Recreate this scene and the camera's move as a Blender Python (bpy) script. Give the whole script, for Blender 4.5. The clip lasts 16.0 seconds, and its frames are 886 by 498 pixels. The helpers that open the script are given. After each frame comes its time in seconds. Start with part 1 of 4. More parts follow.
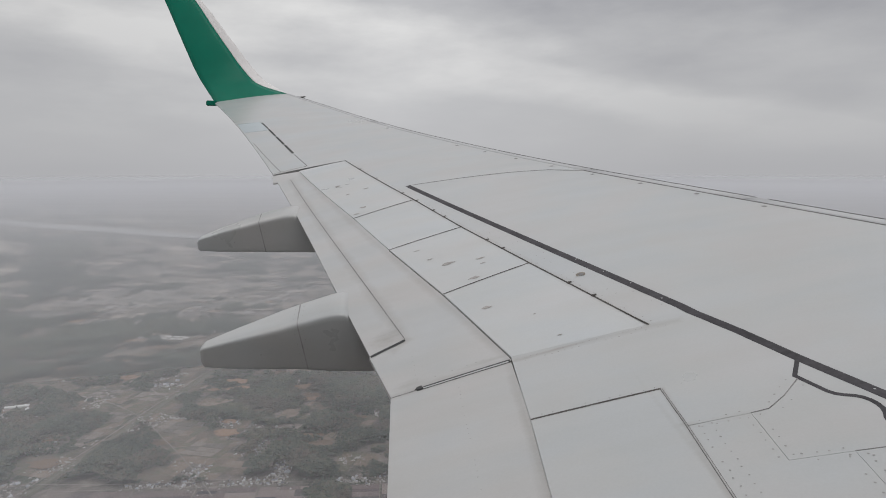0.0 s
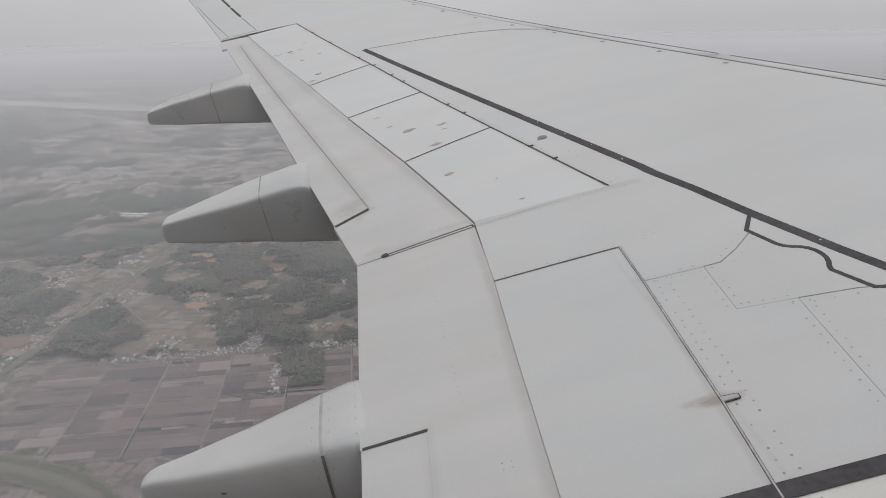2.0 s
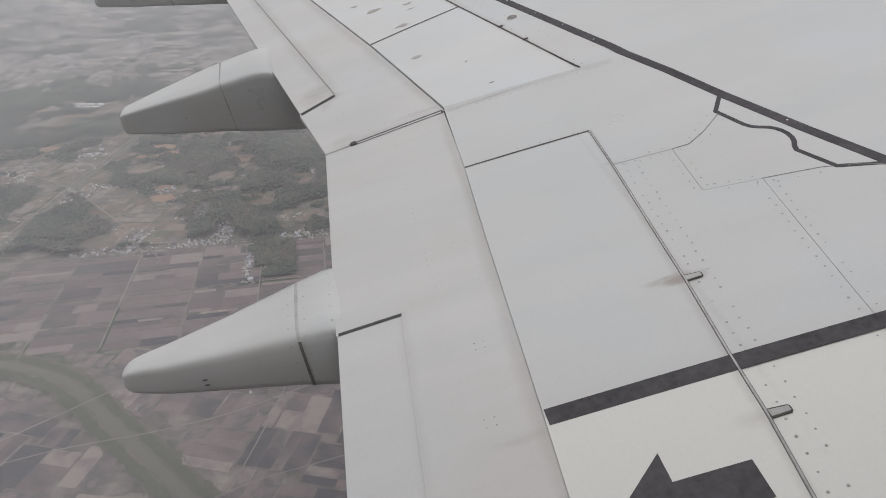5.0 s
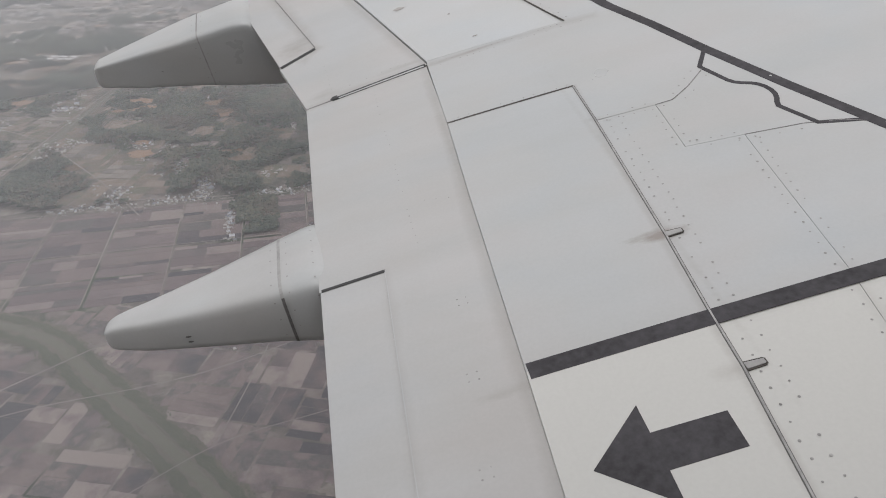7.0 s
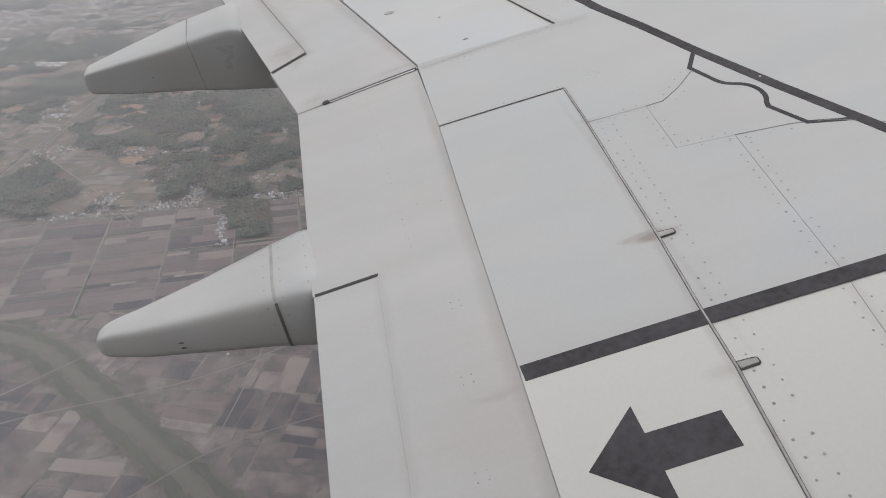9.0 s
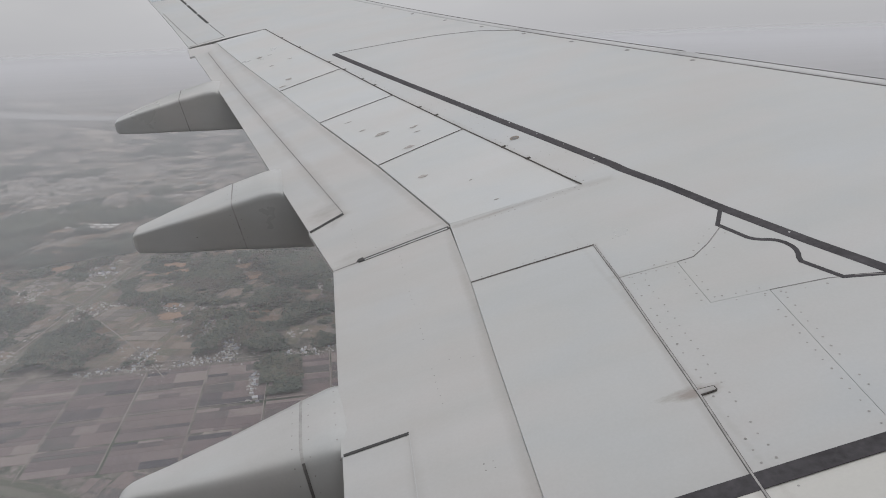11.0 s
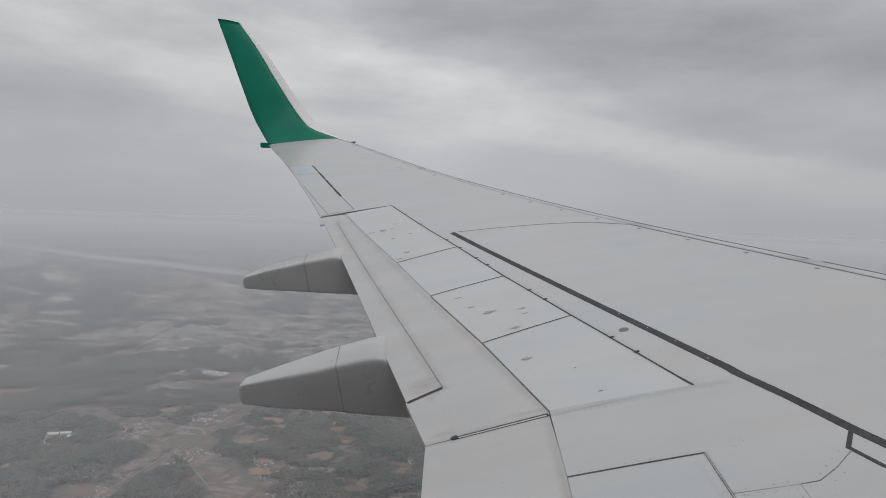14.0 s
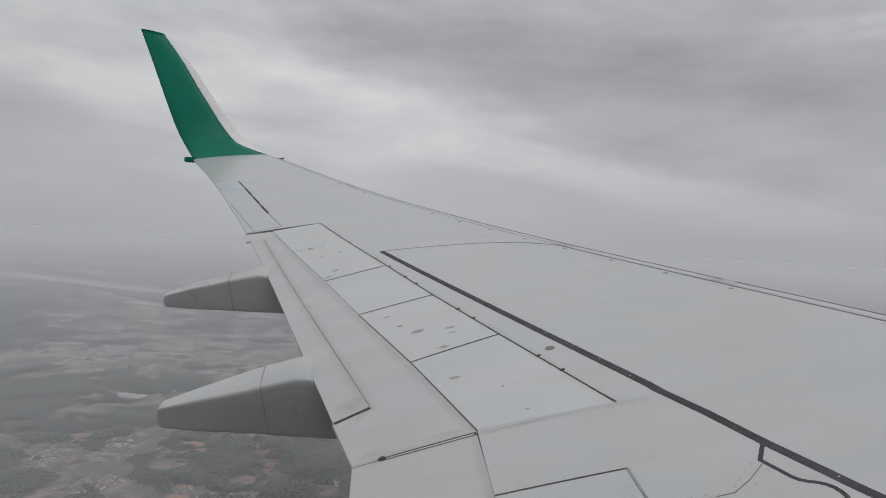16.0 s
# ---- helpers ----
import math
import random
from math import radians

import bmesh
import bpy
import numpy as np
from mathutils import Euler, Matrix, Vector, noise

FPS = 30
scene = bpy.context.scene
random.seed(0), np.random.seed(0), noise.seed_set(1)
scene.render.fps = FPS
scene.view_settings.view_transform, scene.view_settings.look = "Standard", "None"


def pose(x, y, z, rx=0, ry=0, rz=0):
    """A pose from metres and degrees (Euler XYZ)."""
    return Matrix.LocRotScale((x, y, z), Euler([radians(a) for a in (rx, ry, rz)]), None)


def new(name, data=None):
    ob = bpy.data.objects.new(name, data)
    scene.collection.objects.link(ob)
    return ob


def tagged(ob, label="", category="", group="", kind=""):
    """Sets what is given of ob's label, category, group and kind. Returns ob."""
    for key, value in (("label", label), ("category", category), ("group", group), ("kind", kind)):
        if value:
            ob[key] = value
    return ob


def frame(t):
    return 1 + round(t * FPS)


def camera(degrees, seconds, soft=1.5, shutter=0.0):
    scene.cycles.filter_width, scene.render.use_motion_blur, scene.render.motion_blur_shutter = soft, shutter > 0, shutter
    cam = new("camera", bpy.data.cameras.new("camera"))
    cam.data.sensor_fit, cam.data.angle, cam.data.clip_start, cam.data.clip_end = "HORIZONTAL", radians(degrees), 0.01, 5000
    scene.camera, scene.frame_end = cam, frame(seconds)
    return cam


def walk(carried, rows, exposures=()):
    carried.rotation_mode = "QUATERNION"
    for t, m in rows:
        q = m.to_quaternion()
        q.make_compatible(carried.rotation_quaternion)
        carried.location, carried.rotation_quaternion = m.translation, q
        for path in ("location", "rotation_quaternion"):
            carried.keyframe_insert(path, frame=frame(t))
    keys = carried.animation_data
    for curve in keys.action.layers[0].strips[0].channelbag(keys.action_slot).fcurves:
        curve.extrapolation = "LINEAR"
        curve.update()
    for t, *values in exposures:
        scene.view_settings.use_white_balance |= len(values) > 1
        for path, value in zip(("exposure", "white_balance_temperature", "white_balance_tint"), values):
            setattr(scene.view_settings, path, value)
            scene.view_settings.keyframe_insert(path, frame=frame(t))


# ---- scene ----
# ---- camera ----
cam = camera(64.5, 16.0, soft=0.95)
# seconds, yaw, pitch, roll of a camera held at the cabin window
PATH = [(0.0, -4.04, -6.66, 0.06), (0.5, -5.45, -10.88, 0.13), (1.0, -6.69, -15.36, 0.35), (1.5, -7.17, -16.8, 0.98),
        (2.0, -7.39, -17.51, 1.23), (2.5, -7.81, -19.01, 1.76), (3.0, -8.14, -20.91, 2.28), (3.5, -8.39, -23.21, 2.41),
        (4.0, -8.97, -24.44, 2.17), (6.5, -11.04, -29.84, 0.81), (7.0, -11.32, -30.33, 0.84), (7.5, -11.59, -30.73, 0.9),
        (8.0, -11.79, -31.0, 0.87), (8.5, -11.91, -31.12, 0.85), (9.0, -12.12, -30.09, 1.08), (9.5, -11.75, -24.55, 1.67),
        (9.7, -10.97, -22.08, 2.11), (11.8, -8.64, -13.09, 1.76), (12.0, -8.09, -10.79, 1.15), (12.5, -6.97, -9.02, 0.69),
        (13.0, -5.37, -8.22, -0.12), (13.5, -2.15, -7.0, -1.24), (14.0, -0.38, -2.87, -2.14), (14.5, -0.55, -1.74, -2.47),
        (15.0, -2.15, -1.33, -2.94), (15.5, -4.1, -1.2, -3.08), (16.0, -6.13, -1.09, -2.8)]
walk(cam, [(t, pose(0, 0, 0, 90 + p, r, y)) for t, y, p, r in PATH],
     [(0.0, -0.15, 6450, 10), (1.0, -0.02, 6500, 10), (2.5, 0.04, 6500, 11), (3.5, 0.11, 6500, 11), (9.0, 0.14, 6490, 11), (9.6, 0.11, 6470, 11), (12.0, -0.14, 6460, 10), (13.0, -0.17, 6460, 10), (13.6, -0.11, 6430, 10), (14.0, -0.26, 6390, 10), (14.5, -0.26, 6360, 10), (16.0, -0.29, 6350, 10)])

GROUND = -400.0          # height of the land below the window
AIR = 4.0               # height of the haze sheet below the window


# ---- node helpers ----
def nodes_of(tree):
    tree.nodes.clear()

    def add(kind, **values):
        n = tree.nodes.new("ShaderNode" + kind)
        for key, value in values.items():
            if key in n.inputs:
                n.inputs[key].default_value = value
        return n
    return add, tree.links.new


def ramp(add, stops):
    n = add("ValToRGB")
    while len(n.color_ramp.elements) < len(stops):
        n.color_ramp.elements.new(0.5)
    for e, (at, col) in zip(n.color_ramp.elements, stops):
        e.position = at
        e.color = (col, col, col, 1) if isinstance(col, (int, float)) else (*col, 1)
    return n


def calc(add, link, op, a, b=None, c=None):
    n = add("Math")
    n.operation = op
    for i, v in enumerate((a, b, c)):
        if v is None:
            continue
        if isinstance(v, (int, float)):
            n.inputs[i].default_value = v
        else:
            link(v, n.inputs[i])
    return n.outputs[0]


def mix(add, link, fac, a, b, mode="MIX"):
    n = add("Mix")
    n.data_type, n.blend_type = "RGBA", mode
    for sock, v in ((n.inputs[0], fac), (n.inputs[6], a), (n.inputs[7], b)):
        if isinstance(v, (int, float)):
            sock.default_value = v
        elif isinstance(v, tuple):
            sock.default_value = (*v, 1)
        else:
            link(v, sock)
    return n.outputs[2]


def noise_node(add, link, vec, scale, detail=4, rough=0.55):
    n = add("TexNoise", Scale=scale, Detail=detail, Roughness=rough)
    link(vec, n.inputs["Vector"])
    return n.outputs["Fac"]


def scaled(add, link, vec, s):
    n = add("Mapping")
    n.inputs["Scale"].default_value = s
    link(vec, n.inputs["Vector"])
    return n.outputs[0]


# ---- world: an overcast sky with torn layers of cloud ----
SUN_EL, SUN_AZ = 62, 172
world = bpy.data.worlds.new("overcast_sky")
scene.world = world
world.use_nodes = True
add, link = nodes_of(world.node_tree)
coord = add("TexCoord").outputs["Generated"]
sky = add("TexSky")
sky.sky_type, sky.sun_disc = "NISHITA", False
sky.sun_elevation, sky.sun_rotation = radians(SUN_EL), radians(SUN_AZ)
sep = add("SeparateXYZ")
link(coord, sep.inputs[0])
above = add("CombineXYZ")
link(sep.outputs[0], above.inputs[0]), link(sep.outputs[1], above.inputs[1])
link(calc(add, link, "MAXIMUM", sep.outputs[2], 0.05), above.inputs[2])
link(above.outputs[0], sky.inputs["Vector"])
up = calc(add, link, "MAXIMUM", sep.outputs[2], 0.0)
den = calc(add, link, "ADD", up, 0.12)
px, py = calc(add, link, "DIVIDE", sep.outputs[0], den), calc(add, link, "DIVIDE", sep.outputs[1], den)
comb = add("CombineXYZ")
link(px, comb.inputs[0]), link(py, comb.inputs[1])
turn = add("Mapping")
turn.inputs["Rotation"].default_value = (0, 0, radians(-30))
link(comb.outputs[0], turn.inputs["Vector"])
lie = turn.outputs[0]                                      # x runs along the bands of cloud
sep2 = add("SeparateXYZ")
link(lie, sep2.inputs[0])
big = noise_node(add, link, scaled(add, link, lie, (0.35, 0.6, 1)), 1.0, 3, 0.5)
fine = noise_node(add, link, scaled(add, link, coord, (2.6, 2.6, 8.5)), 1.5, 6, 0.55)
q = calc(add, link, "MULTIPLY_ADD", big, 2.2, calc(add, link, "ADD", sep2.outputs[1], -1.1))
bands = ramp(add, [(0.0, 0.5), (0.28, 0.40), (0.36, 0.36), (0.44, 0.62), (0.52, 0.66), (0.66, 0.48), (1.0, 0.5)])
link(calc(add, link, "DIVIDE", q, 6.0), bands.inputs[0])
both = calc(add, link, "ADD", bands.outputs[0], calc(add, link, "MULTIPLY_ADD", fine, 0.75, -0.375))
cloud = ramp(add, [(0.25, (0.365, 0.367, 0.387)), (0.48, (0.496, 0.496, 0.504)), (0.70, (0.72, 0.714, 0.704))])
link(both, cloud.inputs[0])
low = ramp(add, [(0.0, 1.0), (0.22, 0.0)])                # near the horizon mist hides the clouds
link(up, low.inputs[0])
haze = ramp(add, [(0.0, (0.455, 0.454, 0.468)), (0.07, (0.50, 0.499, 0.508)), (0.17, (0.545, 0.541, 0.545))])
link(up, haze.inputs[0])
veil = mix(add, link, low.outputs[0], cloud.outputs[0], haze.outputs[0])
side = ramp(add, [(0.30, 0.98), (0.50, 1.12), (0.70, 0.98)])   # brighter cloud beyond the wing
link(calc(add, link, "MULTIPLY_ADD", sep.outputs[0], 0.5, 0.5), side.inputs[0])
veil = mix(add, link, 1.0, veil, side.outputs[0], "MULTIPLY")
lift = ramp(add, [(0.25, 1.0), (0.75, 1.7 / 2)])
lift.color_ramp.elements[0].color = (0.5, 0.5, 0.5, 1)
link(up, lift.inputs[0])
veil = mix(add, link, 1.0, veil, lift.outputs[0], "MULTIPLY")
sum_ = mix(add, link, 0.001, veil, sky.outputs[0])
bg = add("Background", Strength=2.08)
link(sum_, bg.inputs[0])
out = add("OutputWorld")
link(bg.outputs[0], out.inputs[0])

sun_data = bpy.data.lights.new("sun", "SUN")
sun_data.energy, sun_data.angle, sun_data.color = 0.66, radians(40), (1.0, 0.97, 0.93)
sun = new("sun", sun_data)
sun.matrix_world = pose(0, 0, 50, 90 - SUN_EL, 0, 180 - SUN_AZ)


# ---- materials ----
def material(name, build):
    m = bpy.data.materials.new(name)
    m.use_nodes = True
    add, link = nodes_of(m.node_tree)
    out = add("OutputMaterial")
    link(build(add, link), out.inputs[0])
    return m


def bumped(add, link, height, strength, distance):
    b = add("Bump", Strength=strength, Distance=distance)
    link(height, b.inputs["Height"])
    return b.outputs[0]


def wing_paint(name, base, walk_coat=False, dirt=0.085, stains=(), seams=()):
    """Grey aircraft paint: faint mottling, chordwise streaks of grime and a slight waviness of the skin."""
    def build(add, link):
        at = add("NewGeometry").outputs["Position"]
        blotch = noise_node(add, link, at, 1.3, 5)
        streak = noise_node(add, link, scaled(add, link, at, (0.5, 3, 1)), 1.2, 4, 0.55)
        grain = noise_node(add, link, at, 90, 3)
        f = calc(add, link, "MULTIPLY_ADD", streak, 0.5, calc(add, link, "MULTIPLY", blotch, 0.5))
        r = ramp(add, [(0.36, 1.0), (0.62, 0.0)])
        link(f, r.inputs[0])
        dark = tuple(c * (1 - dirt) * k for c, k in zip(base, (1.01, 1.0, 0.975)))
        col = mix(add, link, r.outputs[0], base, dark)
        hue = noise_node(add, link, scaled(add, link, at, (1.6, 2.6, 1)), 0.9, 3, 0.5)
        cast = ramp(add, [(0.36, (1.0, 0.983, 0.975)), (0.5, (0.985, 0.992, 0.99)), (0.64, (0.955, 0.982, 1.0))])
        link(hue, cast.inputs[0])
        col = mix(add, link, 1.0, col, cast.outputs[0], "MULTIPLY")
        if walk_coat:                                     # paler coat of the marked walkway next to the body
            s = add("SeparateXYZ")
            link(at, s.inputs[0])
            pale = calc(add, link, "LESS_THAN", s.outputs[1], 1.480)
            col = mix(add, link, pale, col, (0.53, 0.525, 0.50))
        for sx, sy, rx, ry, depth in stains:              # soot and leaked oil round hinges and joints
            off = add("VectorMath")
            off.operation = "SUBTRACT"
            off.inputs[1].default_value = (sx, sy, 0)
            link(at, off.inputs[0])
            rel = scaled(add, link, off.outputs[0], (1 / rx, 1 / ry, 0))
            ln = add("VectorMath")
            ln.operation = "LENGTH"
            link(rel, ln.inputs[0])
            ragged = noise_node(add, link, scaled(add, link, at, (14, 40, 10)), 1.0, 5, 0.65)
            near = calc(add, link, "SUBTRACT", 1.0, calc(add, link, "MULTIPLY_ADD", ragged, 1.2, calc(add, link, "ADD", ln.outputs["Value"], -0.5)))
            soot_and_shade = calc(add, link, "MULTIPLY", calc(add, link, "MAXIMUM", near, 0.0), depth)
            soot_and_shade = calc(add, link, "MINIMUM", soot_and_shade, 0.8)
            col = mix(add, link, soot_and_shade, col, (0.20, 0.165, 0.14))
        for (ax, ay), (bx, by), wide, depth in seams:     # soft grime gathered along a joint, and painted shade beside the aft segment
            run = Vector((bx - ax, by - ay))
            e = run.normalized()
            off = add("VectorMath")
            off.operation = "SUBTRACT"
            off.inputs[1].default_value = (ax, ay, 0)
            link(at, off.inputs[0])
            dots = []
            for vx, vy in ((e.x, e.y), (-e.y, e.x)):
                dot = add("VectorMath")
                dot.operation = "DOT_PRODUCT"
                dot.inputs[1].default_value = (vx, vy, 0)
                link(off.outputs[0], dot.inputs[0])
                dots.append(dot.outputs["Value"])
            past = calc(add, link, "MAXIMUM", calc(add, link, "MULTIPLY", dots[0], -1.0), calc(add, link, "SUBTRACT", dots[0], run.length))
            away = calc(add, link, "MAXIMUM", calc(add, link, "ABSOLUTE", dots[1]), past)
            patchy = noise_node(add, link, scaled(add, link, at, (5, 5, 5)), 1.0, 5, 0.6)
            near = calc(add, link, "SUBTRACT", calc(add, link, "MULTIPLY_ADD", patchy, 1.6, 0.2), calc(add, link, "DIVIDE", away, wide))
            soot_and_shade = calc(add, link, "MULTIPLY", calc(add, link, "MINIMUM", calc(add, link, "MAXIMUM", near, 0.0), 1.0), depth)
            col = mix(add, link, soot_and_shade, col, (0.22, 0.19, 0.17))
        g = ramp(add, [(0.3, 0.96), (0.7, 1.0)])
        link(grain, g.inputs[0])
        col = mix(add, link, 1.0, col, g.outputs[0], "MULTIPLY")
        p = add("BsdfPrincipled", Roughness=0.5)
        p.inputs["Specular IOR Level"].default_value = 1.0
        link(col, p.inputs["Base Color"])
        rr = ramp(add, [(0.3, 0.27), (0.7, 0.41)])
        link(blotch, rr.inputs[0])
        link(rr.outputs[0], p.inputs["Roughness"])
        wave = noise_node(add, link, scaled(add, link, at, (3, 3, 3)), 1.0, 2)
        link(bumped(add, link, wave, 0.12, 0.02), p.inputs["Normal"])
        return p.outputs[0]
    return material(name, build)


def plain_paint(name, base, rough=0.5, var=0.12, scale=30, metal=0.0, shine=0.5):
    def build(add, link):
        at = add("NewGeometry").outputs["Position"]
        n = noise_node(add, link, at, scale, 5)
        m = noise_node(add, link, at, scale / 9, 3)
        f = calc(add, link, "MULTIPLY_ADD", n, 0.5, calc(add, link, "MULTIPLY", m, 0.5))
        r = ramp(add, [(0.35, 0.0), (0.65, 1.0)])
        link(f, r.inputs[0])
        col = mix(add, link, r.outputs[0], tuple(c * (1 - var) for c in base), tuple(min(1, c * (1 + var)) for c in base))
        p = add("BsdfPrincipled", Roughness=rough, Metallic=metal)
        p.inputs["Specular IOR Level"].default_value = shine
        link(col, p.inputs["Base Color"])
        link(bumped(add, link, n, 0.05, 0.002), p.inputs["Normal"])
        return p.outputs[0]
    return material(name, build)


SKIN = wing_paint("grey_wing_paint", (0.446, 0.452, 0.457), walk_coat=True, stains=((1.09, 1.872, 0.13, 0.04, 1.2), (0.85, 3.625, 0.35, 0.022, 0.45), (1.03, 1.285, 0.08, 0.04, 0.28), (1.17, 2.66, 0.07, 0.02, 0.3), (1.13, 2.2, 0.02, 1.2, 0.22)),
                  seams=(((1.19, 2.965), (1.02, 0.9), 0.022, 0.3), ((0.603, 2.99), (1.186, 2.967), 0.022, 0.22), ((1.365, 3.62), (-0.59, 8.83), 0.035, 0.22),
                         ((0.65, 3.645), (1.5, 3.585), 0.045, 0.3), ((0.327, 4.62), (0.931, 4.75), 0.02, 0.2), ((-0.035, 5.645), (0.557, 5.75), 0.02, 0.2),
                         ((1.527, 1.52), (1.2, -0.3), 0.03, 0.14), ((1.176, 2.65), (1.427, 2.635), 0.025, 0.14)))
SPOILER = wing_paint("pale_spoiler_paint", (0.49, 0.498, 0.503), seams=(((1.365, 3.62), (-0.59, 8.83), 0.035, 0.2), ((0.65, 3.645), (1.5, 3.585), 0.045, 0.26)))
FLAP = wing_paint("grey_flap_paint", (0.462, 0.458, 0.457), dirt=0.13, stains=((0.585, 2.2, 0.035, 1.7, 0.3), (-0.05, 4.27, 0.13, 0.13, 0.5), (0.08, 3.72, 0.12, 0.05, 0.3), (0.44, 1.44, 0.12, 0.025, 0.3), (0.52, 3.72, 0.2, 0.03, 0.3)),
                  # first seam: brown dirt plus painted shade of the aft segment's step
                  seams=(((0.064, 4.185), (-1.221, 8.53), 0.06, 0.34), ((-0.02, 3.65), (0.62, 3.66), 0.045, 0.3), ((0.62, 3.68), (-1.158, 8.81), 0.05, 0.3),
                         ((0.62, 3.64), (0.395, -0.55), 0.035, 0.26), ((0.194, 2.123), (0.08, -0.55), 0.03, 0.16), ((-0.005, 4.11), (0.064, 4.185), 0.05, 0.3)))
FAIRING = wing_paint("grey_fairing_paint", (0.478, 0.484, 0.487), dirt=0.2)
SLAT = plain_paint("pale_slat_metal", (0.435, 0.437, 0.445), 0.45, 0.06, 12)
DEEP = plain_paint("dark_gap_structure", (0.05, 0.05, 0.05), 0.8)
MARK = plain_paint("charcoal_marking_paint", (0.053, 0.050, 0.055), 0.7, 0.4, 40, shine=0.3)
SEAL = plain_paint("grey_seam_sealant", (0.24, 0.235, 0.23), 0.8, 0.3, 40, shine=0.2)
RUBBER = plain_paint("brown_black_seal", (0.085, 0.078, 0.072), 0.85, 0.35, 50, shine=0.2)
JOINT = plain_paint("grey_fairing_joint", (0.36, 0.355, 0.35), 0.7, 0.25, 40, shine=0.2)
FILLER = plain_paint("worn_joint_filler", (0.29, 0.285, 0.28), 0.7, 0.3, 40, shine=0.2)
SMOKE = plain_paint("smoke_grey_seal_and_shade", (0.15, 0.145, 0.142), 0.8, 0.3, 50, shine=0.2)
STUD = plain_paint("dull_fastener_metal", (0.298, 0.29, 0.283), 0.55, 0.3, 90)
CHIP = plain_paint("worn_bare_patch", (0.315, 0.297, 0.282), 0.6, 0.35, 70)
CHIP_BROWN = plain_paint("scuffed_brown_rim", (0.235, 0.205, 0.175), 0.7, 0.3, 60, shine=0.2)
BLUISH = plain_paint("pale_bluish_reflection_paint", (0.40, 0.445, 0.47), 0.35, 0.06, 6)
GREEN = plain_paint("green_gloss_paint", (0.001, 0.152, 0.096), 0.30, 0.08, 3, shine=0.16)
CABIN = plain_paint("unseen_cabin_grey", (0.10, 0.10, 0.10), 0.45, 0.05, 3)
WHITE = plain_paint("pale_edge_paint", (0.66, 0.64, 0.63), 0.4, 0.06, 10)


def land(name, stops, scale, far=(), rough=0.95, tops=0.0):
    """Earth or leaf cover: two scales of noise through a colour ramp, with a random shift from object to object."""
    def build(add, link):
        at = add("NewGeometry").outputs["Position"]
        n = noise_node(add, link, at, scale, 6, 0.6)
        m = noise_node(add, link, at, scale / 8, 3)
        f = calc(add, link, "MULTIPLY_ADD", n, 0.5, calc(add, link, "MULTIPLY", m, 0.5))
        if far:                                           # mostly one tone an object, little change within it
            rnd = add("ObjectInfo").outputs["Random"]
            f = calc(add, link, "ADD", calc(add, link, "MULTIPLY_ADD", f, 0.3, 0.35), calc(add, link, "MULTIPLY_ADD", rnd, 0.56, -0.28))
        if tops:                                          # tone changes from tree to tree or plot to plot
            f = calc(add, link, "ADD", f, calc(add, link, "MULTIPLY_ADD", add("NewGeometry").outputs["Random Per Island"], tops, -tops / 2))
        r = ramp(add, stops)
        link(f, r.inputs[0])
        p = add("BsdfPrincipled", Roughness=rough)
        link(r.outputs[0], p.inputs["Base Color"])
        return p.outputs[0]
    return material(name, build)


def plots_material(name):
    """Far open land: a patchwork of plots, tracks and pale spots."""
    def build(add, link):
        at = add("NewGeometry").outputs["Position"]
        warp = add("TexNoise", Scale=0.01, Detail=2)
        link(at, warp.inputs["Vector"])
        bend = add("VectorMath")
        bend.operation = "MULTIPLY_ADD"
        bend.inputs[1].default_value = (30, 30, 0)
        link(warp.outputs["Color"], bend.inputs[0]), link(at, bend.inputs[2])
        cols = []
        for size in (0.03, 0.09):
            v = add("TexVoronoi", Scale=size)
            v.distance = "CHEBYCHEV"
            link(bend.outputs[0], v.inputs["Vector"])
            s = add("SeparateColor")
            link(v.outputs["Color"], s.inputs[0])
            r = ramp(add, [(0.0, (0.115, 0.10, 0.094)), (0.35, (0.205, 0.173, 0.158)), (0.6, (0.11, 0.106, 0.093)), (0.8, (0.18, 0.155, 0.14)), (1.0, (0.30, 0.26, 0.232))])
            link(s.outputs[0], r.inputs[0])
            cols.append(r.outputs[0])
        plots = mix(add, link, 0.38, cols[0], cols[1])
        n = noise_node(add, link, at, 0.05, 6, 0.65)
        w = noise_node(add, link, at, 0.005, 8, 0.68)
        wood = ramp(add, [(0.55, 0.0), (0.59, 1.0)])
        link(w, wood.inputs[0])
        g = ramp(add, [(0.3, 0.5), (0.7, 1.1)])
        link(n, g.inputs[0])
        col = mix(add, link, wood.outputs[0], plots, (0.06, 0.07, 0.05))
        col = mix(add, link, 1.0, col, g.outputs[0], "MULTIPLY")
        p = add("BsdfPrincipled", Roughness=0.95)
        link(col, p.inputs["Base Color"])
        return p.outputs[0]
    return material(name, build)


EARTH = plots_material("open_country")
FIELD = land("tilled_field", [(0.24, (0.055, 0.05, 0.060)), (0.38, (0.115, 0.09, 0.093)), (0.50, (0.16, 0.125, 0.121)), (0.58, (0.085, 0.078, 0.078)), (0.66, (0.14, 0.11, 0.112)), (0.76, (0.215, 0.178, 0.168))], 0.05, far=True)
STRIPS = land("tilled_strips", [(0.24, (0.06, 0.055, 0.062)), (0.38, (0.125, 0.098, 0.098)), (0.50, (0.18, 0.142, 0.134)), (0.58, (0.09, 0.083, 0.083)), (0.66, (0.155, 0.122, 0.122)), (0.76, (0.24, 0.20, 0.186))], 0.05, tops=0.55)
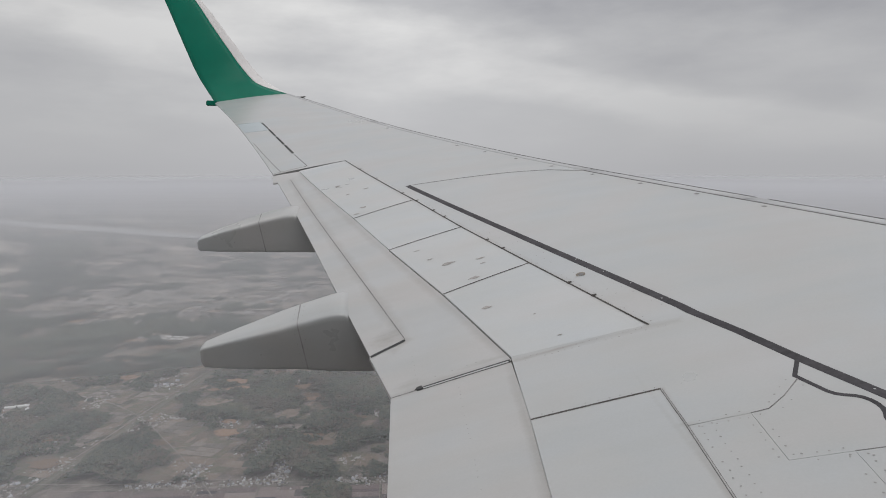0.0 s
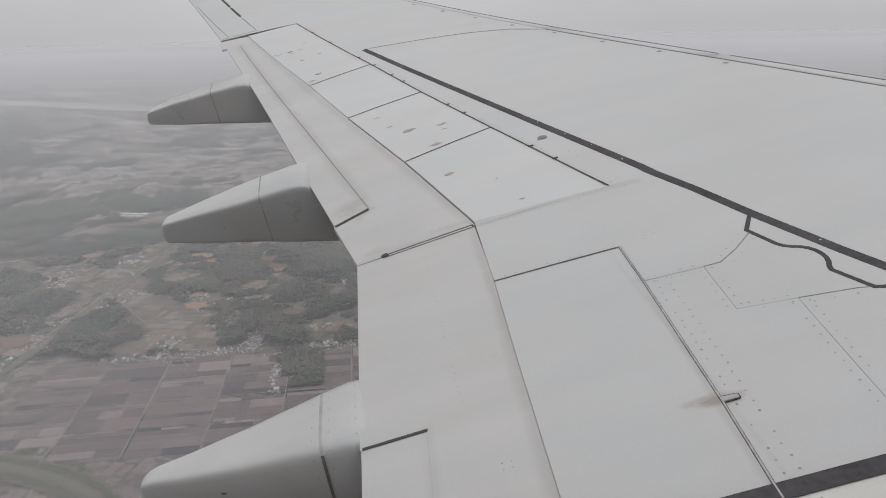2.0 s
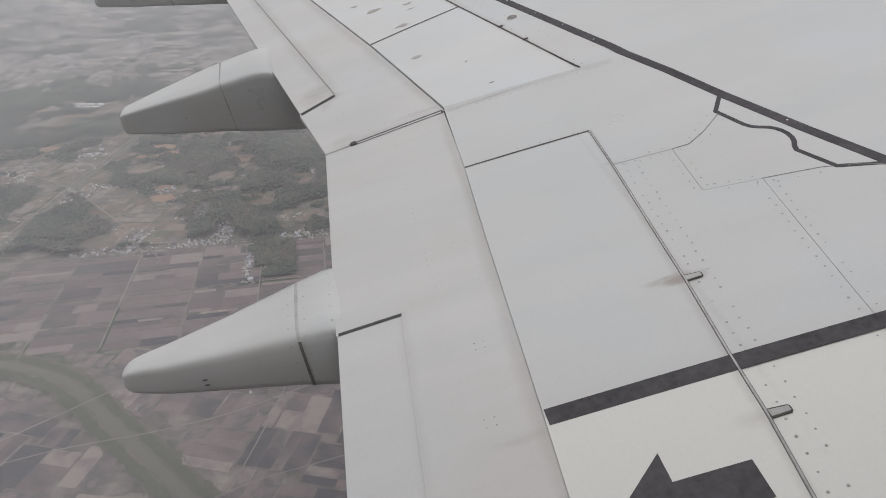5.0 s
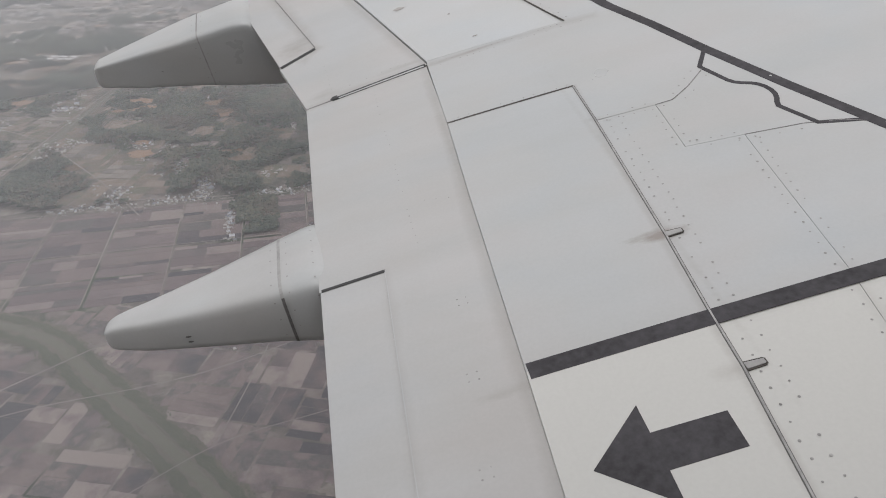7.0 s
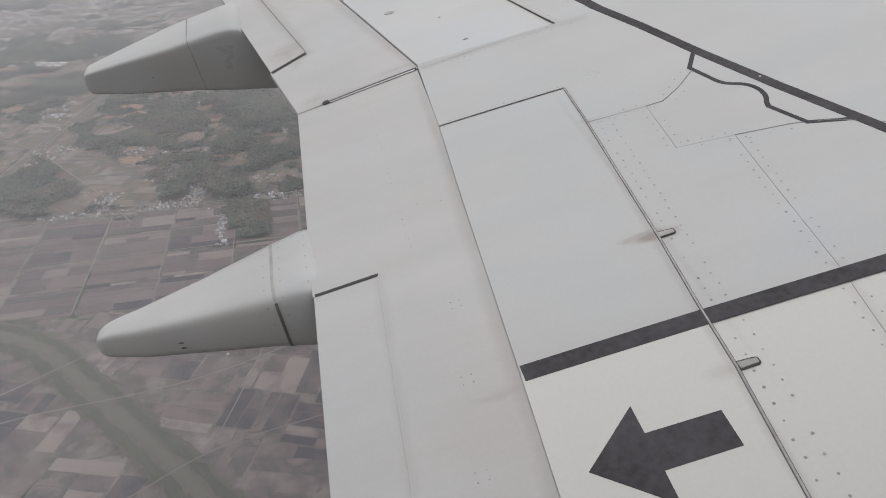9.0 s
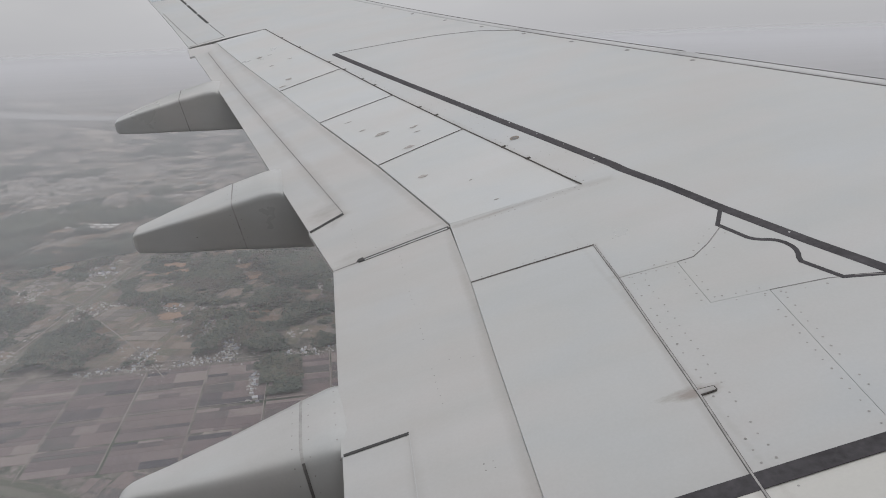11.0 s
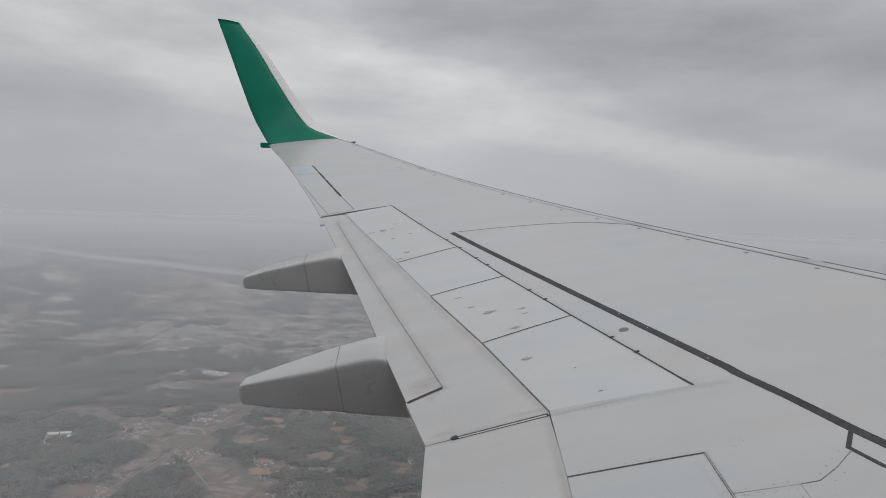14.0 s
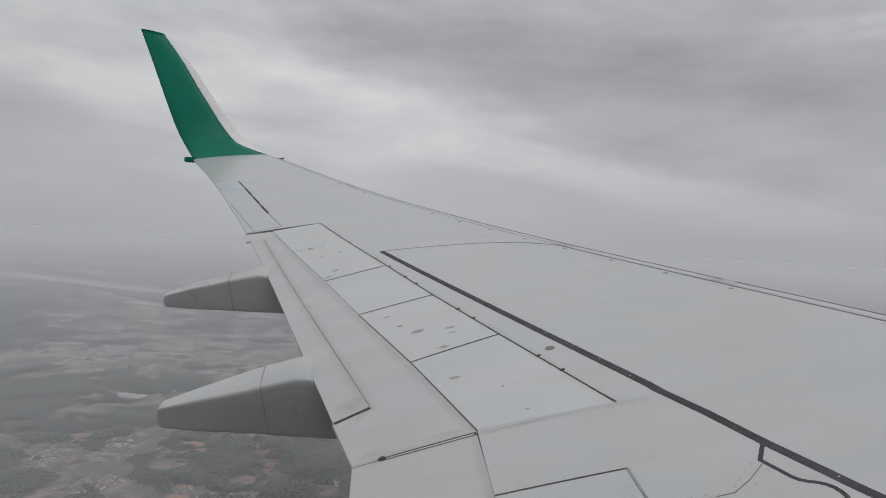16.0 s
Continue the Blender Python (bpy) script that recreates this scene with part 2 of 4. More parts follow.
VALLEY_EARTH = land("dry_valley_plots", [(0.24, (0.07, 0.067, 0.056)), (0.40, (0.14, 0.112, 0.094)), (0.5, (0.098, 0.099, 0.072)), (0.6, (0.165, 0.13, 0.106)), (0.78, (0.23, 0.185, 0.152))], 0.05, tops=0.42)
PLAIN = land("far_plain_plots", [(0.24, (0.07, 0.073, 0.066)), (0.4, (0.155, 0.132, 0.113)), (0.5, (0.10, 0.104, 0.084)), (0.6, (0.20, 0.17, 0.146)), (0.78, (0.32, 0.28, 0.245))], 0.03, tops=0.55)
PALE_FIELD = land("pale_dry_paddy", [(0.3, (0.115, 0.103, 0.092)), (0.7, (0.20, 0.172, 0.152))], 0.05, far=True)
TRACK = land("pale_farm_track", [(0.3, (0.15, 0.135, 0.122)), (0.7, (0.27, 0.243, 0.215))], 0.03)
WOOD = land("woodland_leaves", [(0.28, (0.034, 0.042, 0.038)), (0.5, (0.064, 0.078, 0.062)), (0.72, (0.126, 0.122, 0.090))], 0.022, tops=0.26)
BARE = land("bare_winter_trees", [(0.3, (0.066, 0.062, 0.054)), (0.7, (0.128, 0.108, 0.088))], 0.03, tops=0.26)
FLOOR = land("woodland_floor", [(0.36, (0.036, 0.041, 0.036)), (0.5, (0.066, 0.072, 0.058)), (0.64, (0.10, 0.098, 0.078))], 0.08)
BANK = land("grassy_river_bank", [(0.3, (0.088, 0.086, 0.067)), (0.7, (0.15, 0.132, 0.11))], 0.12)
SCRUB = land("riverside_scrub", [(0.3, (0.06, 0.067, 0.047)), (0.7, (0.11, 0.11, 0.08))], 0.06, tops=0.34)
CLEAR = land("bare_sandy_clearing", [(0.3, (0.13, 0.095, 0.072)), (0.7, (0.25, 0.165, 0.115))], 0.04, far=True)
WALLS = land("house_walls", [(0.25, (0.28, 0.26, 0.24)), (0.75, (0.52, 0.50, 0.47))], 0.02, far=True)
SHED = land("white_shed_sheets", [(0.3, (0.52, 0.52, 0.52)), (0.7, (0.72, 0.72, 0.71))], 0.1)
TOWN = land("distant_town_walls", [(0.32, (0.16, 0.155, 0.15)), (0.50, (0.29, 0.272, 0.258)), (0.68, (0.50, 0.48, 0.465))], 0.9)
ROOFS = land("house_roofs", [(0.25, (0.14, 0.14, 0.16)), (0.5, (0.30, 0.31, 0.34)), (0.75, (0.45, 0.45, 0.46))], 0.02, far=True, rough=0.6)


def water(add, link):
    at = add("NewGeometry").outputs["Position"]
    n = noise_node(add, link, at, 0.05, 4)
    p = add("BsdfPrincipled", Roughness=0.6)
    p.inputs["Specular IOR Level"].default_value = 0.25
    p.inputs["Base Color"].default_value = (0.115, 0.115, 0.088, 1)
    link(bumped(add, link, n, 0.1, 0.3), p.inputs["Normal"])
    return p.outputs[0]


WATER = material("murky_water", water)
PALE_WATER = plain_paint("pale_lake_water", (0.24, 0.237, 0.234), 0.7, 0.2, 0.01, shine=0.15)
REEDS = land("green_river_reeds", [(0.3, (0.06, 0.066, 0.047)), (0.7, (0.095, 0.096, 0.07))], 0.09)


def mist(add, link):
    """Sheet under the wing painting in haze: denser towards the horizon, in faint patches."""
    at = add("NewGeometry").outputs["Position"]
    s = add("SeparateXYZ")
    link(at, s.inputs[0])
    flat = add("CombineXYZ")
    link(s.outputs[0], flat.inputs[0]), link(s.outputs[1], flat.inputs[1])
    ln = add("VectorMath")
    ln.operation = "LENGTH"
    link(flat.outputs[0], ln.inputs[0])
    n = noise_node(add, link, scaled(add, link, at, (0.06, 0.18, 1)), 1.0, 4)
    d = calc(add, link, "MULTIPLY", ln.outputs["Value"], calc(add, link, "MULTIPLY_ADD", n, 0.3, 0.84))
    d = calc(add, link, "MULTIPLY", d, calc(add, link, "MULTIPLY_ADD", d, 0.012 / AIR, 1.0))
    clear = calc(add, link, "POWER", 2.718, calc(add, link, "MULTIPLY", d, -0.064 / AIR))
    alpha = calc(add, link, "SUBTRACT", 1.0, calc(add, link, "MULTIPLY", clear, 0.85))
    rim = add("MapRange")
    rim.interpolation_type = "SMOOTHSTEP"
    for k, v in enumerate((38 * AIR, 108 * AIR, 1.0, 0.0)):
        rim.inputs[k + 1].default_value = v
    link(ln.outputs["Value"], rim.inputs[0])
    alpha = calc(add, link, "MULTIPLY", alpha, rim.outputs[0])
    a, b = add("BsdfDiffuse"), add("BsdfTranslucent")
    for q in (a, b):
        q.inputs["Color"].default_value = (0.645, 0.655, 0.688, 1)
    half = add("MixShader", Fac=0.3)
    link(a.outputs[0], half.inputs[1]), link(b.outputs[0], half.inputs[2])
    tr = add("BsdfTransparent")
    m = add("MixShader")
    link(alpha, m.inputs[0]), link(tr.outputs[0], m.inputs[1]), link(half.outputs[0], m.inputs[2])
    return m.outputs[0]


HAZE_SHEET = material("pale_distance_haze", mist)


# ---- mesh helpers ----
def mesh_of(name, verts, faces, mat, smooth=()):
    me = bpy.data.meshes.new(name)
    me.from_pydata(verts, [], faces)
    me.materials.append(mat)
    me.update()
    if smooth is True:
        me.polygons.foreach_set("use_smooth", [True] * len(faces))
    elif smooth:
        me.polygons.foreach_set("use_smooth", list(smooth))
    return me


def part(name, me, parent, label=""):
    ob = new(name, me)
    ob.parent = parent
    return tagged(ob, label) if label else ob


def curve_value(v, knots):
    """A smooth curve through (v, value) knots, straight beyond them."""
    xs, ys = [k[0] for k in knots], [k[1] for k in knots]
    d = [(ys[i + 1] - ys[i]) / (xs[i + 1] - xs[i]) for i in range(len(xs) - 1)]
    m = [d[0]] + [(d[i] + d[i + 1]) / 2 for i in range(len(d) - 1)] + [d[-1]]
    if v <= xs[0]:
        return ys[0] + m[0] * (v - xs[0])
    if v >= xs[-1]:
        return ys[-1] + m[-1] * (v - xs[-1])
    i = max(k for k in range(len(xs) - 1) if xs[k] <= v)
    h = xs[i + 1] - xs[i]
    u = (v - xs[i]) / h
    return ((2 * u**3 - 3 * u * u + 1) * ys[i] + (u**3 - 2 * u * u + u) * h * m[i]
            + (3 * u * u - 2 * u**3) * ys[i + 1] + (u**3 - u * u) * h * m[i + 1])


# ---- the wing's shape: y runs outboard, x forward ----
KINK, TIP, ROOT = 3.65, 14.6, -0.55


def te_x(y):
    return -0.02 - 0.0126 * (KINK - y) if y < KINK else curve_value(y, [(KINK, -0.02), (8.9, -1.49), (11.8, -2.55), (TIP, -3.56)])


def te_z(y):
    return -1.22 - 0.1 * (KINK - y) if y < KINK else curve_value(y, [(KINK, -1.22), (8.9, -0.095), (11.8, 0.70), (TIP, 1.29)])


def le_x(y):
    return 5.49 - 0.52 * y


def le_z(y):
    return curve_value(y, [(3.0, -0.53), (4.38, -0.35), (7.17, 0.026), (8.54, 0.24), (10.5, 0.587), (TIP, 1.47)])


def top(x, y):
    """Height of the wing's upper surface."""
    a, b = te_x(y), le_x(y)
    f = min(1.0, (x - a) / (b - a))
    return te_z(y) + (le_z(y) - te_z(y)) * (1 - (1 - f) ** 1.4)


def chord_x(f, y):
    return te_x(y) + f * (le_x(y) - te_x(y))


def inset(poly, d):
    """The polygon with every edge moved inwards by d."""
    n = len(poly)
    area = sum(poly[i][0] * poly[(i + 1) % n][1] - poly[(i + 1) % n][0] * poly[i][1] for i in range(n))
    s = 1 if area > 0 else -1
    made = []
    for i in range(n):
        p, q, r = Vector(poly[i - 1]), Vector(poly[i]), Vector(poly[(i + 1) % n])
        a, b = (q - p).normalized(), (r - q).normalized()
        na, nb = Vector((-a.y, a.x)) * s, Vector((-b.y, b.x)) * s
        k = (na + nb)
        k = k / max(0.35, k.dot(na))
        made.append(tuple(q + k * d))
    return made


def clip(poly, axis, at, keep):
    """Part of a polygon on one side of an axis line."""
    res = []
    for i, p in enumerate(poly):
        q = poly[(i + 1) % len(poly)]
        a, b = (p[axis] - at) * keep, (q[axis] - at) * keep
        if a >= 0:
            res.append(p)
        if (a > 0 > b) or (a < 0 < b):
            u = a / (a - b)
            res.append((p[0] + u * (q[0] - p[0]), p[1] + u * (q[1] - p[1])))
    return res


def plate_mesh(name, poly, mat, gap=0.003, lift=0.0, thick=0.014, step=0.22, rim=None):
    """A sheet of the wing's skin over a polygon of the plan, following the surface, with edges of its own."""
    rim = rim or mat
    poly = inset([tuple(p) for p in poly], gap) if gap else [tuple(p) for p in poly]
    area = sum(poly[i][0] * poly[(i + 1) % len(poly)][1] - poly[(i + 1) % len(poly)][0] * poly[i][1] for i in range(len(poly)))
    if area < 0:
        poly = poly[::-1]
    verts, index, faces = [], {}, []

    def vid(p):
        key = (round(p[0], 4), round(p[1], 4))
        if key not in index:
            index[key] = len(verts)
            verts.append((p[0], p[1], top(*p) + lift))
        return index[key]
    x0, x1 = min(p[0] for p in poly), max(p[0] for p in poly)
    y0, y1 = min(p[1] for p in poly), max(p[1] for p in poly)
    for j in range(math.floor((y0 - KINK) / step), math.ceil((y1 - KINK) / step)):
        a, b = KINK + step * j, KINK + step * (j + 1)
        row = clip(clip(poly, 1, a, 1), 1, b, -1)
        for i in range(math.floor(x0 / step), math.ceil(x1 / step)):
            c, d = i * step, (i + 1) * step
            cell = clip(clip(row, 0, c, 1), 0, d, -1) if len(row) > 2 else []
            ids = []
            for p in cell:
                k = vid(p)
                if k not in ids:
                    ids.append(k)
            if len(ids) > 2:
                faces.append(ids)
    return rimmed(name, verts, faces, mat, thick, rim)


def rimmed(name, verts, faces, mat, thick, rim):
    """A mesh from top faces, with a turned-down edge all round and a crisp corner."""
    used = {}
    for f in faces:
        for a, b in zip(f, f[1:] + f[:1]):
            used[(a, b)] = True
    edge = [e for e in used if (e[1], e[0]) not in used]
    low = {}
    for e in edge:
        for v in e:
            if v not in low:
                low[v] = len(verts)
                verts.append((verts[v][0], verts[v][1], verts[v][2] - thick))
    count = len(faces)
    faces = faces + [[b, a, low[a], low[b]] for a, b in edge]
    me = mesh_of(name, verts, faces, mat, True)
    if rim is not mat:
        me.materials.append(rim)
        me.polygons.foreach_set("material_index", [0] * count + [1] * (len(faces) - count))
    corner = set(tuple(sorted(e)) for e in edge)
    crisp = me.attributes.new("sharp_edge", "BOOLEAN", "EDGE")
    crisp.data.foreach_set("value", [tuple(sorted(e.vertices)) in corner for e in me.edges])
    return me


def along(line, gap, ends=False):
    """Points every gap metres along a line of the plan; with ends, from corner to corner."""
    pts = [Vector(p) for p in line]
    for p, q in zip(pts, pts[1:]):
        m = max(1, round((q - p).length / gap))
        for k in range(m):
            yield p.lerp(q, k / m if ends else (k + 0.5) / m)
    if ends:
        yield pts[-1]


def strip_poly(line, w):
    """A band of width w along a line of the plan."""
    pts = [Vector(p) for p in line]
    left, right = [], []
    for i, p in enumerate(pts):
        a = (p - pts[i - 1]).normalized() if i else (pts[1] - p).normalized()
        b = (pts[i + 1] - p).normalized() if i < len(pts) - 1 else a
        n = Vector((-(a + b).y, (a + b).x)).normalized()
        k = w / 2 / max(0.5, n.dot(Vector((-a.y, a.x))))
        left.append(tuple(p + n * k))
        right.append(tuple(p - n * k))
    return left + right[::-1]


def band_mesh(name, line, w, mat, lift=0.0015, thick=0.0014):
    """A painted or sealed line on the skin."""
    fine = [tuple(p) for p in along(line, 0.12, True)]
    poly = strip_poly(fine, w)
    n = len(fine)
    verts = [(x, y, top(x, y) + lift) for x, y in poly]
    return rimmed(name, verts, [[i, 2 * n - 1 - i, 2 * n - 2 - i, i + 1] for i in range(n - 1)], mat, thick, mat)


wing = tagged(new("aircraft_wing"), "pale grey airliner wing with a green winglet, seen in flight", "aircraft wing")



def fuselage_mesh():
    """Unseen side and roof of the cabin behind the camera, added to shade the inboard wing."""
    verts, faces = [], []
    n, r = 40, 1.88
    for x in (-9.0, 9.0):
        for i in range(n):
            a = 2 * math.pi * i / n
            verts.append((x, -1.94 + r * math.cos(a), -0.15 + 1.06 * r * math.sin(a)))
    for i in range(n):
        k = (i + 1) % n
        faces.append([i, n + i, n + k, k])
    faces.append(list(range(n)))
    faces.append(list(range(n, 2 * n))[::-1])
    return mesh_of("cabin_wall", verts, faces, CABIN, [True] * n + [False] * 2)


# out of view; its dark grey is chosen to darken the wing's root
body = tagged(new("aircraft_fuselage"), "plain unseen cabin side of the airliner, dull grey to shade the wing", "aircraft fuselage")
part("cabin_wall", fuselage_mesh(), body)

# points of the plan that several panels share
SP_REAR = [(0.63, 3.68), (0.327, 4.62), (-0.035, 5.645), (-0.373, 6.65), (-1.158, 8.81)]
SP_FRONT = [(1.365, 3.62), (0.931, 4.75), (0.557, 5.75), (0.195, 6.775), (-0.59, 8.83)]
FLAP_FRONT = [(0.62, 3.64), (0.603, 2.99), (0.568, 2.41), (0.52, 1.50), (0.495, 1.08), (0.395, ROOT)]
PANEL_FRONT = [(1.19, 2.965), (1.176, 2.65), (1.148, 2.25), (1.120, 1.857), (1.087, 1.515), (1.07, 1.29), (1.021, 0.905), (0.835, ROOT)]


def body_mesh():
    """The dark inner structure and the lower skin."""
    ys = np.linspace(ROOT, TIP, 48)
    verts, faces = [], []
    fs = [0.025, 0.08, 0.18, 0.3, 0.45, 0.6, 0.75, 0.88, 0.95]
    for y in ys:
        c = le_x(y) - te_x(y)
        ring = [(chord_x(f, y), y, top(chord_x(f, y), y) - 0.022) for f in fs]
        for f in (0.95, 0.75, 0.5, 0.3, 0.12, 0.04):
            x = chord_x(f, y)
            ring.append((x, y, top(x, y) - 0.03 - 0.16 * c * math.sin(math.pi * min(1, f * 0.9)) ** 0.8 * 0.75))
        verts.extend(ring)
    n = len(verts) // len(ys)
    for j in range(len(ys) - 1):
        for i in range(n):
            a, b = j * n + i, j * n + (i + 1) % n
            faces.append([a, b, b + n, a + n])
    faces.append(list(range(n)))
    faces.append(list(range((len(ys) - 1) * n, len(ys) * n))[::-1])
    return mesh_of("wing_box", verts, faces, DEEP)


part("wing_box", body_mesh(), wing, "dark inner structure under the skin panels")

# fixed skin: the plate with rivets beside the inboard spoiler, and the large plate forward of it
SEAM = [(1.176, 2.65), (1.427, 2.635), (1.398, 2.304), (1.622, 2.275), (1.527, 1.52), (1.484, 1.294), (1.13, ROOT)]
part("skin_panel", plate_mesh("skin_panel", SEAM + PANEL_FRONT[:0:-1], SKIN, 0.001, thick=0.004, rim=SEAL), wing)
slat_line = [(chord_x(0.962, y), y) for y in np.linspace(TIP, ROOT, 40)]
ail_in, ail_out = (-1.07, 8.95), (-2.144, 11.757)
tip_te = [(te_x(y), y) for y in np.linspace(11.76, TIP, 8)]
main_skin = ([(0.603, 2.99), (0.63, 3.68)] + SP_FRONT + [(-1.10, 8.866), ail_in, ail_out] + tip_te + slat_line + SEAM[::-1] + [PANEL_FRONT[0]])
part("wing_skin", plate_mesh("wing_skin", main_skin, SKIN, 0.0006, thick=0.016), wing, "grey painted upper wing skin")

for i in range(4):
    me = plate_mesh("spoiler", [SP_REAR[i], SP_FRONT[i], SP_FRONT[i + 1], SP_REAR[i + 1]], SPOILER, 0.0006, 0.000, 0.010)
    part("spoiler", me, wing, "flat grey spoiler panel lying closed")
part("inboard_spoiler", plate_mesh("inboard_spoiler", FLAP_FRONT[1:] + PANEL_FRONT[::-1], SKIN, 0.0006, 0.003, 0.012), wing, "large grey spoiler panel lying closed")

# outboard flap with its aft segment
seg_rear = [(te_x(y), y) for y in np.linspace(4.11, 8.56, 9)]
outer_flap = part("outboard_flap", plate_mesh("outboard_flap", [(-0.02, 3.655), (0.625, 3.665)] + SP_REAR[1:] + [(-1.49, 8.87), (-1.43, 8.58), (-1.221, 8.53), (0.064, 4.185), (te_x(4.11), 4.11)], FLAP, -0.004, -0.007, 0.02), wing, "grey trailing-edge flap")
part("aft_segment", plate_mesh("aft_segment", [(0.064, 4.185), (-1.221, 8.53)] + seg_rear[::-1], FLAP, 0.0005, -0.006, 0.006, rim=SEAL), outer_flap)
# inboard flap with its tab
TAB = [(te_x(2.117), 2.117), (0.194, 2.123), (0.155, 1.19), (0.08, ROOT), (te_x(ROOT), ROOT)]
inner_flap = part("inboard_flap", plate_mesh("inboard_flap", [(-0.02, 3.64)] + FLAP_FRONT + [TAB[3], TAB[2], TAB[1], TAB[0]], FLAP, -0.004, -0.007, 0.02), wing, "grey trailing-edge flap")
part("tab", plate_mesh("tab", TAB, FLAP, 0.0005, -0.0085, 0.006), inner_flap)
part("tab_seam", band_mesh("tab_seam", TAB[1:4], 0.003, FAIRING, -0.006), inner_flap)
part("tab_gap", band_mesh("tab_gap", [(te_x(2.117) + 0.004, 2.118), (0.194, 2.122)], 0.014, DEEP, -0.006), inner_flap)
part("segment_seam", band_mesh("segment_seam", [(0.062, 4.195), (-1.221, 8.53)], 0.004, SEAL, -0.003), outer_flap)
part("tab_gap", band_mesh("tab_gap", [(te_x(4.11) + 0.004, 4.11), (0.062, 4.183)], 0.022, DEEP, -0.004), outer_flap)
part("flap_gap", band_mesh("flap_gap", [(te_x(3.65) + 0.004, 3.648), (0.12, 3.649)], 0.006, SEAL, -0.006), inner_flap)
part("flap_gap", band_mesh("flap_gap", [(0.115, 3.6475), (0.62, 3.6585)], 0.029, DEEP, -0.006), inner_flap)
part("flap_lip", band_mesh("flap_lip", [(0.15, 3.6415), (0.61, 3.6515)], 0.012, FAIRING, -0.003), inner_flap)
part("gap_end", plate_mesh("gap_end", [(0.105, 3.652), (0.118, 3.668), (0.142, 3.670), (0.146, 3.640), (0.12, 3.640)], DEEP, 0, -0.002, 0.002), inner_flap)
# aileron
ail_rear = [(te_x(y), y) for y in np.linspace(8.93, 11.74, 7)]
aileron = part("aileron", plate_mesh("aileron", [ail_in, ail_out] + ail_rear[::-1], SKIN, 0.005), wing, "narrow grey aileron")
part("tab_hinge", band_mesh("tab_hinge", [(-1.406, 8.96), (-2.016, 10.47)], 0.008, SEAL), aileron)
# thin bluish plate: a sky reflection put in as paint at the aileron's tip
tip_in = Vector(ail_out).lerp(Vector(ail_in), 0.24)
part("tip_panel", plate_mesh("tip_panel", [tuple(tip_in), ail_out, (te_x(11.73) + 0.01, 11.73), (te_x(11.1) + 0.01, 11.1)], BLUISH, 0.012, 0.003, 0.003), aileron, "pale bluish reflection painted at the aileron's end")
filler = [(-1.10, 8.866), ail_in, (te_x(8.93), 8.93), (te_x(8.89), 8.89)]
part("end_rib", plate_mesh("end_rib", filler, FLAP, 0.001, -0.002), wing)
for k in range(4):
    u0, u1 = 0.03 + 0.185 * k, 0.03 + 0.185 * k + 0.163
    a, b = Vector(ail_out), Vector(ail_in)
    part("hinge_gap", band_mesh("hinge_gap", [tuple(a.lerp(b, u0)), tuple(a.lerp(b, u1))], 0.030, DEEP), aileron)
part("hinge_line", band_mesh("hinge_line", [tuple(a.lerp(b, 0.78)), tuple(a.lerp(b, 0.985))], 0.009, SEAL), aileron)


# slats: the rounded nose ahead of the skin
def slat_mesh(y0, y1):
    verts, faces = [], []
    ys = np.linspace(y0, y1, max(3, round((y1 - y0) / 0.3)))
    for y in ys:
        c = le_x(y) - te_x(y)
        a, b = 0.035 * c + 0.02, 0.05 * c + 0.02
        ring = [(chord_x(f, y), top(chord_x(f, y), y) + e) for f, e in ((0.965, 0.004), (0.977, 0.005), (0.988, 0.006))]
        ring += [(le_x(y) + a * math.sin(s), le_z(y) + 0.006 - b * (1 - math.cos(s))) for s in np.linspace(0, math.pi * 0.85, 10)]
        ring += [(chord_x(0.95, y), le_z(y) - 1.9 * b)]
        verts.extend((x, y, z) for x, z in ring)
    n = len(verts) // len(ys)
    for j in range(len(ys) - 1):
        for i in range(n):
            p, q = j * n + i, j * n + (i + 1) % n
            faces.append([p, p + n, q + n, q])
    faces.append(list(range(n)))
    faces.append(list(range((len(ys) - 1) * n, len(ys) * n))[::-1])
    return mesh_of("slat", verts, faces, SLAT, [True] * (len(faces) - 2) + [False] * 2)


cuts = [ROOT, 5.2, 6.78, 11.0, TIP - 0.02]
for a, b in zip(cuts, cuts[1:]):
    part("slat", slat_mesh(a + 0.004, b - 0.004), wing, "pale rounded leading-edge slat, retracted")


def crest_mesh(y0, y1):
    """Dark strip along the crest of the leading edge, painting in its shaded line."""
    verts, faces = [], []
    ys = np.linspace(y0, y1, max(3, round((y1 - y0) / 0.25)))
    for y in ys:
        c = le_x(y) - te_x(y)
        a, b = 0.035 * c + 0.02, 0.05 * c + 0.02
        for s, out in ((0.10, 0.001), (0.16, 0.004), (0.42, 0.004), (0.5, 0.001)):
            verts.append((le_x(y) + (a + out) * math.sin(s), y, le_z(y) + 0.006 + out - b * (1 - math.cos(s))))
    for j in range(len(ys) - 1):
        for i in range(3):
            p = j * 4 + i
            faces.append([p, p + 4, p + 5, p + 1])
    return mesh_of("crest_rim", verts, faces, SMOKE, True)


for a, b in ((ROOT, 5.15), (5.25, 10.95), (11.05, 14.2)):
    part("crest_rim", crest_mesh(a, b), wing, "dark strip painted as shade on the leading edge")
bm = bmesh.new()
bmesh.ops.create_uvsphere(bm, u_segments=14, v_segments=8, radius=1)
for v in bm.verts:
    v.co = Vector((v.co.x * 0.04 - 0.13 * v.co.y, v.co.y * 0.25, v.co.z * 0.02))
light_me = bpy.data.meshes.new("position_light")
bm.to_mesh(light_me)
bm.free()
